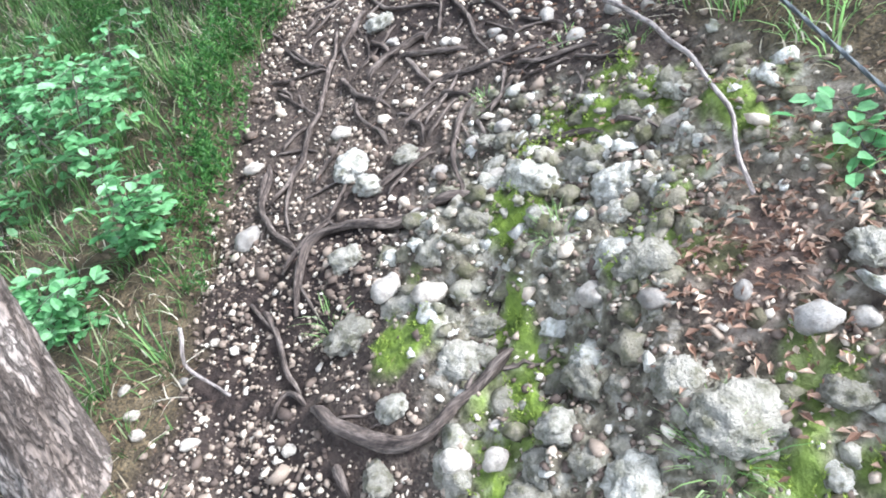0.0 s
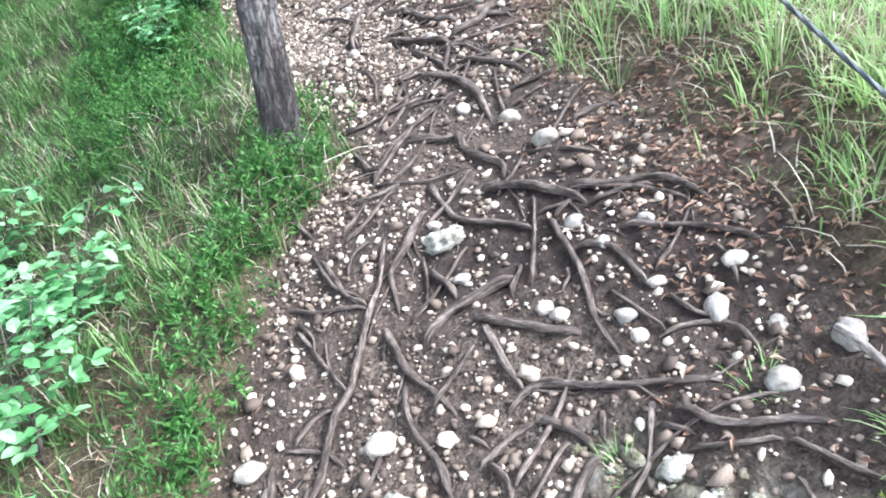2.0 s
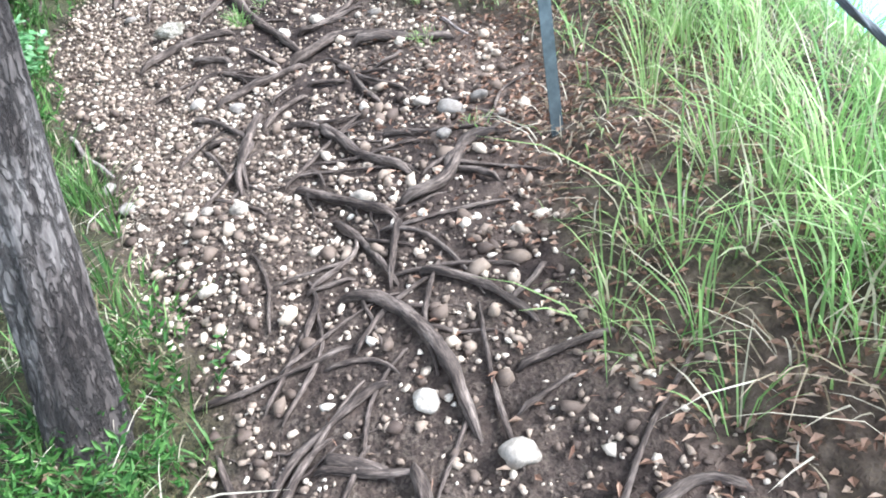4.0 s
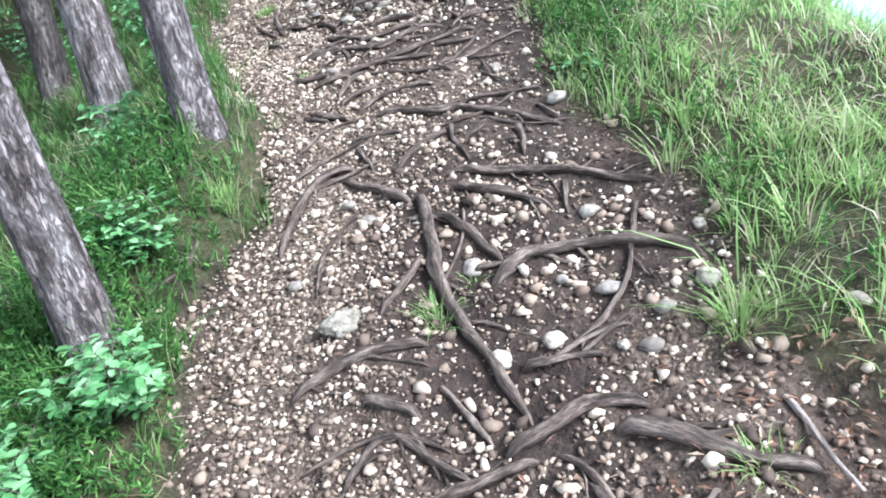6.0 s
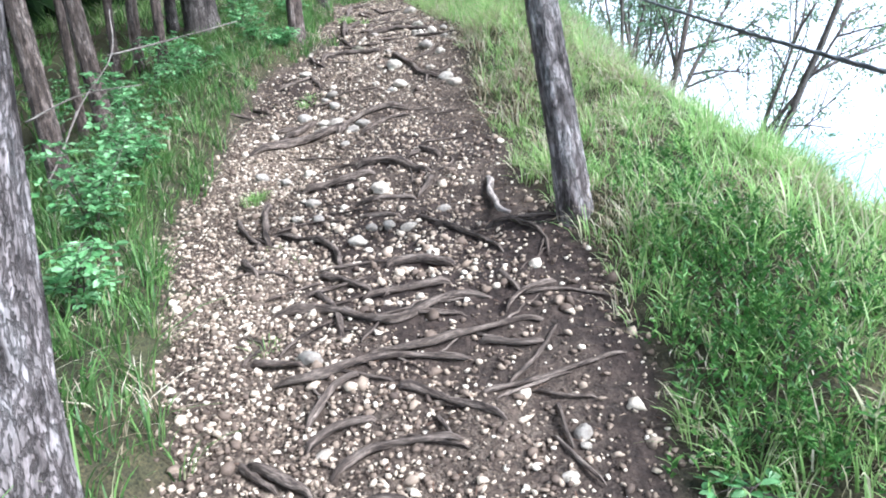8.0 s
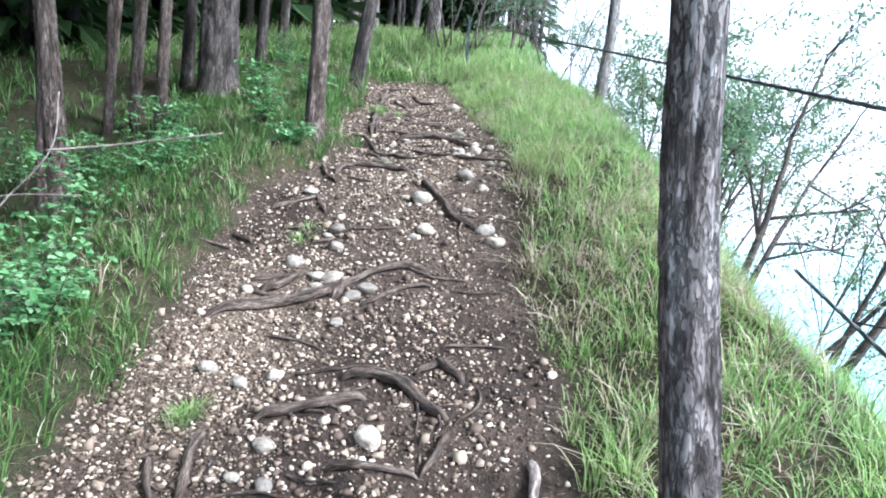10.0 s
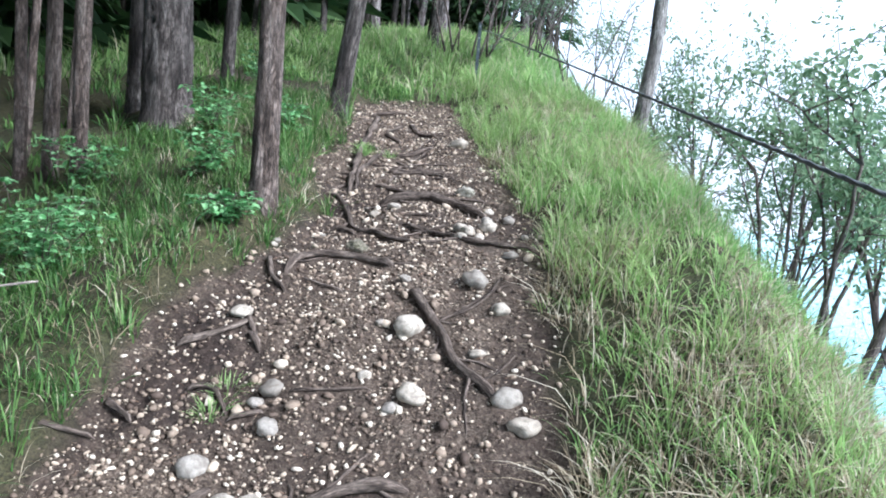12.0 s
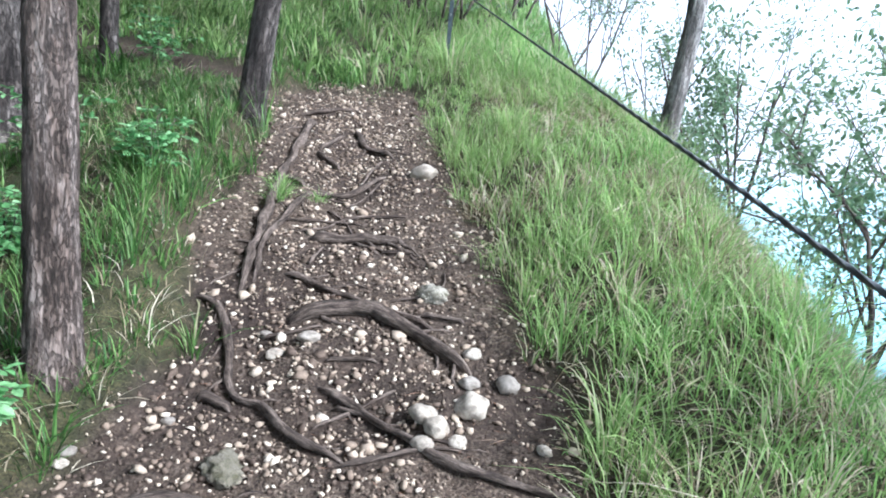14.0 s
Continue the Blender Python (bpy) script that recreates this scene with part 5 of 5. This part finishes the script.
g_grass = np.random.default_rng(31)
for name, count, box, blades, lo, hi, w, spread, words in (
        ("bank_grass", 19000, (-0.6, 2.7, 0.2, 17.0), 14, 0.09, 0.33, 0.0043, 0.035, "long arching fresh green grass on the sunlit bank"),
        ("verge_grass", 12000, (-3.0, 0.3, 0.2, 17.0), 12, 0.08, 0.25, 0.0050, 0.035, "soft green grass along the shady verge"),
        ("wood_grass", 3300, (-9.5, -2.6, 2.0, 24.0), 11, 0.14, 0.36, 0.013, 0.07, "green grass on the shady floor of the wood"),
        ("slope_grass", 3200, (-6.0, 3.0, 15.0, 26.0), 13, 0.15, 0.40, 0.014, 0.08, "green grass on the open slope above")):
    def chance(x, y, name=name):
        xl, xr = edges(y)
        ok = x > 0.5 * (xl + xr) if name == "bank_grass" else (x < 0.5 * (xl + xr) if name == "verge_grass" else True)
        return grass_chance(x, y) * ok * (ground(x, y) > -3)
    gx, gy = scatter(g_grass, count, *box, chance)
    size = (lo + (hi - lo) * g_grass.random(len(gx)) ** 1.6) * (0.6 + 0.9 * np.clip(0.5 + 2 * fbm(gx, gy, 1.8, 75), 0, 1))
    size *= np.where((gx > 1.0) & (gy > 2.2) & (gy < 4.0), 1.15, 1.0) * np.where((gx > 0.8) & (gy > 4.4) & (gy < 8.5), 0.78, 1.0)
    size *= 1 - 0.25 * np.clip((gy - 7.5) / 1.5, 0, 1) * (gy < 15) * (name == "bank_grass")
    V, F = tuft_arrays(gx, gy, size, blades, w, g_grass, 1.15 if name == "bank_grass" else 1.0, spread)
    # verge and wood tufts take the grass colours darkened to stand for shade
    tagged(new(name, mesh_from(name, V, F, M_GRASS_SHADED if name in ("verge_grass", "wood_grass") else M_GRASS, False)), words, "grass", kind="stuff")


def grass_tuft(x, y, size, blades):
    V, F = tuft_arrays(np.array([x]), np.array([y]), np.array([size]), blades, 0.003, g_grass, 1.3, 0.04)
    return tagged(new("grass_tuft", mesh_from("grass_tuft", V, F, M_GRASS, False)), "small green tuft of grass growing on the stony path", "grass tuft", "tufts on the path")


grass_tuft(-0.71, 8.68, 0.09, 60)
grass_tuft(-0.46, 8.20, 0.05, 20)
grass_tuft(-0.73, 8.67, 0.09, 60)
grass_tuft(-0.74, 10.16, 0.08, 50)
grass_tuft(0.35, 5.47, 0.10, 70)
grass_tuft(-0.71, 8.73, 0.09, 60)
grass_tuft(-0.71, 8.74, 0.08, 40)
grass_tuft(-0.92, 12.87, 0.12, 90)
grass_tuft(-0.90, 12.75, 0.14, 90)
grass_tuft(-0.72, 12.83, 0.10, 60)
grass_tuft(-0.75, 10.05, 0.09, 70)
grass_tuft(-0.27, 7.32, 0.07, 40)
grass_tuft(-0.32, 8.00, 0.05, 20)
grass_tuft(0.35, 5.50, 0.06, 40)
grass_tuft(0.98, 4.84, 0.08, 60)
grass_tuft(-0.20, 1.61, 0.09, 40)
grass_tuft(0.41, 1.33, 0.08, 50)
grass_tuft(0.45, 0.74, 0.13, 90)
grass_tuft(0.48, 1.99, 0.06, 30)
grass_tuft(0.75, 1.98, 0.06, 30)
grass_tuft(0.95, 4.23, 0.07, 30)
grass_tuft(0.46, 5.59, 0.05, 40)
grass_tuft(-0.41, 6.19, 0.14, 120)
grass_tuft(1.07, 5.20, 0.16, 130)
grass_tuft(-0.93, 12.93, 0.10, 60)
grass_tuft(0.87, 1.73, 0.08, 40)

# bleached dead blades hanging between the green ones
gx, gy = scatter(g_grass, 30000, -2.4, 2.0, 0.3, 16.0, lambda x, y: zones(x, y)[1] * np.clip(0.35 + 2.2 * fbm(x, y, 2.2, 77), 0.05, 1) * np.where((x > 0) & (y > 7.5), np.where(y < 12.5, 1.0, 0.5), 0.1))
V, F = tuft_arrays(gx, gy, g_grass.uniform(0.06, 0.24, len(gx)), 10, 0.0036, g_grass, 1.7, 0.05)
tagged(new("dead_grass", mesh_from("dead_grass", V, F, M_STRAW, False)), "bleached dead grass hanging over the path edges", "grass", kind="stuff")


# a thatch of short blades and straw lying between the tussocks
for count, box, material, words in ((11000, (-2.6, 2.6, 0.3, 16.0), M_GRASS, "short green blades between the tussocks"), (9000, (-2.4, 2.2, 0.3, 14.0), M_STRAW, "straw and dead wisps lying on the verge")):
    gx, gy = scatter(g_grass, count * 2, *box, lambda x, y: zones(x, y)[1] * (ground(x, y) > zline(y) - 1.5))
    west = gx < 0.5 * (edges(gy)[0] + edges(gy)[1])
    # green blades west of the path get the shade-darkened colours too
    for side, stuff in ((west, M_GRASS_SHADED if material == M_GRASS else material), (~west, material)):
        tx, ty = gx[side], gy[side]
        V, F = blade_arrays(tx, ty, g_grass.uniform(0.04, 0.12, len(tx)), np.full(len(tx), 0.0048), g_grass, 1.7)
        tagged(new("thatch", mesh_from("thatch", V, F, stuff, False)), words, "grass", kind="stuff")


def sprig_arrays(x, y, h, g, per=14, leaf=0.028):
    """Low heath: upright shoots set with tiny narrow leaves."""
    n = len(x)
    lean = g.normal(0, 0.22, (n, 2))
    t = np.tile(np.linspace(0.15, 1, per), (n, 1))
    base = np.stack([x, y, relief(x, y)], -1)
    P = base[:, None] + np.concatenate([lean[:, None] * (t * h[:, None])[..., None], (t * h[:, None])[..., None]], -1)
    a = g.uniform(0, 6.28, (n, per))
    D = np.stack([np.cos(a), np.sin(a), g.uniform(0.3, 1.2, (n, per))], -1)
    return leaf_arrays(P.reshape(-1, 3), D.reshape(-1, 3), g.normal(0, 1, (n * per, 3)), leaf * g.uniform(0.7, 1.3, n * per), leaf * 0.33)


gx, gy = scatter(g_grass, 32000, -1.3, 1.7, 2.0, 8.6, lambda x, y: heath_zone(x, y) * zones(x, y)[1])
V, F = sprig_arrays(gx, gy, g_grass.uniform(0.05, 0.15, len(gx)), g_grass)
tagged(new("heath", mesh_from("heath", V, F, M_HEATH, False)), "low dense dark green heath beside the path", "heath", kind="stuff")


def flat_leaves(x, y, L, W, g, up=0.006):
    n = len(x)
    a = g.uniform(0, 6.28, n)
    D = np.stack([np.cos(a), np.sin(a), g.normal(0, 0.25, n)], -1)
    N = np.stack([g.normal(0, 0.35, n), g.normal(0, 0.35, n), np.ones(n)], -1)
    return leaf_arrays(np.stack([x, y, relief(x, y) + up + g.uniform(0, 0.012, n)], -1), D, N, L, W, 0.35)


gx, gy = scatter(g_grass, 4500, -0.1, 1.5, 0.3, 2.5, lambda x, y: zones(x, y)[4])
V, F = sprig_arrays(gx, gy, g_grass.uniform(0.012, 0.03, len(gx)), g_grass, 7, 0.011)
tagged(new("moss", mesh_from("moss", V, F, M_MOSS, False)), "yellow-green moss cushions on the conglomerate ledge", "moss", kind="stuff")
for count, box in ((15000, (0.6, 2.0, 1.9, 5.2)), (8000, (0.3, 1.5, 0.2, 1.6)), (5000, (-2.2, 0.2, 0.8, 4.4)), (2500, (0.4, 1.6, 1.5, 6.0))):
    gx, gy = scatter(g_grass, count, *box, lambda x, y: np.clip(zones(x, y)[2] + 0.06 * zones(x, y)[0] * (x > 0.5) + 0.4 * zones(x, y)[1] * (x < 0.2) * (y < 3.6), 0, 1))
    V, F = flat_leaves(gx, gy, g_grass.uniform(0.014, 0.038, len(gx)), g_grass.uniform(0.006, 0.016, len(gx)), g_grass)
    tagged(new("leaf_litter", mesh_from("leaf_litter", V, F, M_LITTER, False)), "dry reddish-brown fallen leaves on the soil", "leaf litter", kind="stuff")
gx, gy = scatter(g_grass, 1500, 0.75, 1.5, 1.7, 3.1, lambda x, y: np.clip(0.4 + 1.5 * fbm(x, y, 3, 83), 0, 1))
V, F = flat_leaves(gx, gy, g_grass.uniform(0.014, 0.036, len(gx)), g_grass.uniform(0.006, 0.015, len(gx)), g_grass)
tagged(new("leaf_litter", mesh_from("leaf_litter", V, F, M_LITTER, False)), "brown fallen leaves gathered at the path edge", "leaf litter", kind="stuff")
# needles and rootlets over the bare soil
gx, gy = scatter(g_grass, 15000, -1.4, 1.5, 0.5, 15.0, lambda x, y: zones(x, y)[0] * np.clip(0.25 + 1.6 * fbm(x, y, 2.4, 79), 0.02, 1))
V, F = flat_leaves(gx, gy, g_grass.uniform(0.02, 0.06, len(gx)), np.full(len(gx), 0.0022), g_grass, 0.003)
tagged(new("needle_litter", mesh_from("needle_litter", V, F, M_LITTER, False)), "brown needles and wisps strewn on the soil", "litter", kind="stuff")


# ---- leafy saplings on the verge ----
def sapling(x, y, height, stems, seed, leaf=0.036, material=None, label="", whorl=3):
    """Thin stems with sprays of small oval leaves."""
    g = np.random.default_rng(seed)
    top = new("sapling")
    z = float(relief(x, y))
    top.location = (x, y, z)
    tubes, P, D = [], [], []
    for s in range(stems):
        a, reach = g.uniform(0, 6.28), g.uniform(0.15, 0.6) * height
        t = np.linspace(0, 1, 8)[:, None]
        h = height * g.uniform(0.6, 1.0)
        C = np.array((math.cos(a), math.sin(a), 0)) * reach * t ** 1.4 + np.array((0, 0, h)) * t + np.cumsum(g.normal(0, 0.006, (8, 3)), 0)
        C[0] = (0, 0, -0.03)
        tubes.append(tube(C, np.linspace(0.0042, 0.0014, 8), 6))
        for k in range(2, 8):
            b = g.uniform(0, 6.28)
            for turn in (0, 2.4):
                way = np.array((math.cos(b + turn), math.sin(b + turn), g.uniform(0.0, 0.35)))
                length = g.uniform(0.06, 0.14) * (0.6 + height)
                u = np.linspace(0, 1, 5)[:, None]
                B = C[k] + way * u * length - np.array((0, 0, 0.25)) * u * u * length
                tubes.append(tube(B, np.linspace(0.0016, 0.0008, 5), 5))
                side = np.array((-way[1], way[0], 0))
                for m in range(whorl):
                    q = B[0] + (B[-1] - B[0]) * (0.3 + 0.7 * m / max(1, whorl - 1))
                    for sg in (-1, 1):
                        P.append(q)
                        D.append(way * 0.6 + sg * side * 0.8 + g.normal(0, 0.34, 3))
                P.append(B[-1])
                D.append(way + g.normal(0, 0.1, 3))
    P, D = np.array(P), np.array(D)
    V, F = oval_leaves(P, D, np.array((0, 0, 1.0)) + g.normal(0, 0.35, P.shape), leaf * g.uniform(0.6, 1.25, len(P)), leaf * 0.62 * g.uniform(0.8, 1.2, len(P)), 0.18)
    part("stem", tube_mesh("stem", tubes, M_TWIG), top)
    part("foliage", mesh_from("foliage", V, F, material or M_LEAF, False), top)
    return tagged(top, label or "leafy green sapling with small oval leaves on the verge", "sapling", "saplings on the verge")


for k, (sx, sy, sh, sn) in enumerate(((-0.78, 2.30, 0.42, 3), (-0.95, 2.75, 0.5, 3), (-0.9, 3.25, 0.45, 3), (-1.25, 3.5, 0.5, 3), (-1.05, 2.1, 0.28, 3), (-1.4, 2.8, 0.4, 3),
                                      (-1.5, 3.9, 0.5, 4), (-0.52, 5.33, 0.25, 5), (-0.75, 5.1, 0.3, 4), (-0.62, 5.9, 0.22, 4), (-1.0, 7.5, 0.3, 4), (-1.3, 8.2, 0.4, 5),
                                      (-1.55, 8.7, 0.45, 5), (-1.75, 9.3, 0.5, 5), (-1.5, 9.0, 0.35, 5), (-2.1, 10.2, 0.5, 5), (-2.3, 11.2, 0.45, 5), (-1.9, 10.8, 0.4, 5),
                                      (-2.6, 12.2, 0.4, 4), (-1.7, 12.0, 0.3, 4), (-1.45, 12.6, 0.3, 4), (-2.1, 12.9, 0.35, 5), (-2.9, 11.6, 0.5, 5), (-3.3, 10.6, 0.6, 5),
                                      (-3.6, 11.8, 0.55, 5), (-3.0, 9.8, 0.5, 5), (-2.5, 14.8, 0.4, 4), (-1.15, 11.05, 0.16, 4), (-2.4, 8.9, 0.5, 4), (-0.95, 6.6, 0.25, 4))):
    sapling(sx, sy, sh, sn, 100 + k, 0.056 if k < 7 else 0.042)
sapling(0.98, 0.98, 0.12, 1, 91, 0.05, M_LEAF, "small seedling with broad bright green leaves", 1)
sapling(1.0, 6.55, 0.07, 1, 92, 0.035, M_LEAF, "small bright green seedling in the heath", 2)


# ---- shrubs and thin trees over the drop ----
def edge_shrub(x, y, height, stems, seed, lean=(0.0, 0.0), leaf=0.06, count=420, r=0.02, label="", dz=0.0, spread=0.5):
    """A many-stemmed open shrub: stems, forking branches and scattered small leaves."""
    g = np.random.default_rng(seed)
    top = new("shrub")
    top.location = (x, y, float(ground(x, y)) - 0.1 + dz)
    tubes, tips = [], []

    def grow(p, way, length, rad, level):
        n = 9 if level < 2 else 5
        t = np.linspace(0, 1, n)[:, None]
        bow = g.normal(0, 0.18, 3)
        C = p + way * t * length + bow * t * t * length * 0.6 + np.cumsum(g.normal(0, 0.012 * length, (n, 3)), 0) * t
        tubes.append(tube(C, rad * np.linspace(1, 0.45, n), (8, 5, 4, 3)[level], 0.1, seed))
        if level < 3:
            for k in range(4 if level < 2 else 3):
                i = int(g.integers(2, n))
                w = way * 0.6 + g.normal(0, 0.5, 3) + np.array((0, 0, 0.25))
                grow(C[i], w / np.linalg.norm(w), length * g.uniform(0.35, 0.6), rad * 0.5, level + 1)
        if level >= 1:
            tips.append(C[2:])

    for s in range(stems):
        w = np.array((lean[0] + g.normal(0, spread * 0.5), lean[1] + g.normal(0, spread * 0.5), 1.0))
        grow(np.array((g.normal(0, 0.08) * (stems > 1), g.normal(0, 0.08) * (stems > 1), 0.0)), w / np.linalg.norm(w), height * g.uniform(0.55, 0.8), r * g.uniform(0.6, 1.0), 0)
    T = np.concatenate(tips)
    P = T[g.integers(0, len(T), count * stems)] + g.normal(0, 0.035, (count * stems, 3))
    D = g.normal(0, 1, P.shape)
    V, F = oval_leaves(P, D, g.normal(0, 0.6, P.shape) + (0, 0, 1), leaf * g.uniform(0.6, 1.2, len(P)), leaf * 0.5, 0.2)
    part("stem", tube_mesh("stem", tubes, M_TWIG), top)
    part("foliage", mesh_from("foliage", V, F, M_LEAF_PALE, False), top)
    return tagged(top, label or "open thin-stemmed shrub with sparse leaves over the drop", "shrub", "shrubs over the drop")


edge_shrub(3.1, 12.0, 3.4, 1, 201, (-0.02, 0.0), 0.05, 800, 0.05, "dark crooked young tree above the lake", 0.9)
edge_shrub(2.2, 11.9, 2.8, 1, 204, (0.05, 0.0), 0.046, 800, 0.05, "dark forked young tree leaning from the bank", 0.3)
edge_shrub(2.25, 11.9, 2.0, 1, 205, (0.7, 0.1), 0.046, 300, 0.04, "dark bare limb reaching out over the drop", 0.3)
edge_shrub(3.0, 12.1, 2.2, 2, 202, (0.35, 0.0), 0.05, 160, 0.03, "bare forked branches leaning over the drop", 0.8)
for k, (sx, sy, sh, sn, lx) in enumerate(((1.75, 11.3, 1.5, 3, 0.1), (2.0, 12.6, 1.9, 4, 0.1), (2.3, 13.4, 2.2, 4, 0.15), (1.9, 14.6, 2.2, 4, 0.0), (2.7, 14.6, 2.6, 4, 0.1),
                                         (1.7, 16.2, 2.2, 3, 0.0), (2.4, 16.5, 2.8, 3, 0.0), (0.9, 17.6, 2.4, 3, 0.0), (3.3, 13.2, 3.0, 3, 0.1), (3.4, 15.6, 3.4, 3, 0.0),
                                         (-0.35, 17.0, 2.4, 4, 0.0), (0.25, 17.2, 2.2, 4, 0.0), (-0.9, 18.2, 2.8, 4, 0.0), (0.4, 19.0, 2.6, 4, 0.0), (-0.4, 20.0, 2.6, 3, 0.1), (1.4, 19.0, 3.0, 3, 0.0), (4.3, 14.8, 4.2, 2, 0.0))):
    edge_shrub(sx, sy, sh, sn, 210 + k, (lx, 0.0), 0.046, 640, 0.018, "", 0.25)


# ---- steel cable and posts ----
def post(x, y, top_z, label):
    """A slotted steel post with a flanged profile and a bolt that holds the cable."""
    z0 = float(relief(x, y)) - 0.15
    ob = new("post")
    ob.location = (x, y, z0)
    h = top_z - z0
    prof = 0.78 * np.array([(-0.022, -0.012), (0.022, -0.012), (0.022, -0.008), (0.006, -0.007), (0.006, 0.016), (0.001, 0.02), (-0.004, 0.016), (-0.005, -0.007), (-0.022, -0.008)])
    n = len(prof)
    V = np.concatenate([np.column_stack([prof, np.full(n, zz)]) for zz in (0, h)])
    bm = bmesh.new()
    vs = [bm.verts.new(v) for v in V]
    for i in range(n):
        j = (i + 1) % n
        bm.faces.new((vs[i], vs[j], vs[n + j], vs[n + i]))
    bm.faces.new(vs[n:])
    me = bpy.data.meshes.new("profile")
    bm.to_mesh(me)
    bm.free()
    me.materials.append(M_POST)
    part("profile", me, ob)
    for hz in (h - 0.04, h - 0.16, h - 0.28):
        a = np.array([(0.0, -0.02, hz), (0.0, -0.010, hz)])
        part("bolt", tube_mesh("bolt", [tube(np.linspace(a[0], a[1], 3), np.full(3, 0.007), 6)], M_BOLT), ob, "bright zinc bolt head")
    return tagged(ob, label, "post", "cable posts")


post(1.12, 4.06, 2.70, "dark grey steel post holding a hand cable, in leaf litter")
post(-0.335, 15.48, 6.0, "thin grey steel post holding a hand cable, in grass")


def cable(a, b, sag, r=0.0052):
    """Twisted wire rope between two fixings."""
    a, b = np.array(a, float), np.array(b, float)
    n = int(np.linalg.norm(b - a) / 0.012)
    t = np.linspace(0, 1, n)[:, None]
    C = a + (b - a) * t - np.array((0, 0, 4 * sag)) * t * (1 - t)
    tubes = [tube(C[::6], np.full(len(C[::6]), r * 0.8), 7)]
    T = (b - a) / np.linalg.norm(b - a)
    A = np.cross(T, (0, 0, 1.0))
    A /= np.linalg.norm(A)
    B = np.cross(T, A)
    for k in range(3):
        ph = np.arange(n)[:, None] * 0.42 + k * 2.094
        tubes.append(tube(C + (np.cos(ph) * A + np.sin(ph) * B) * r * 0.55, np.full(n, r * 0.5), 5))
    ob = new("cable", tube_mesh("cable", tubes, M_CABLE))
    return tagged(ob, "twisted dark steel cable strung as a handrail along the path", "cable", "hand cables")


cable((1.02, 0.90, 0.86), (1.12, 4.03, 2.46), 0.04)
cable((1.12, 4.03, 2.64), (0.93, 7.86, 3.62), 0.05, 0.004)
cable((1.035, 7.80, 3.945), (-0.32, 15.46, 5.94), 0.0)


# ---- dead twigs in the wood's edge ----
def dead_twig(pts, r):
    P = curve_through(pts, 0.04)
    ob = new("dead_twig", tube_mesh("dead_twig", [tube(P, r * np.linspace(1.1, 0.5, len(P)), 6, 0.2, 5)], M_STICK))
    return tagged(ob, "pale bare dead twig caught between the trunks", "twig", "dead twigs")


dead_twig([(-2.11, 9.31, 3.16), (-1.96, 9.35, 3.46), (-1.75, 9.40, 3.75), (-1.74, 9.43, 4.02)], 0.006)
dead_twig([(-1.77, 9.40, 3.75), (-1.53, 9.43, 3.79), (-1.22, 9.46, 3.85), (-0.98, 9.49, 3.90)], 0.006)
dead_twig([(-2.30, 9.31, 3.38), (-2.03, 9.35, 3.50), (-1.85, 9.37, 3.54), (-1.59, 9.40, 3.56)], 0.006)
dead_twig([(-2.21, 9.28, 2.99), (-2.10, 9.31, 3.18), (-1.99, 9.35, 3.43)], 0.006)
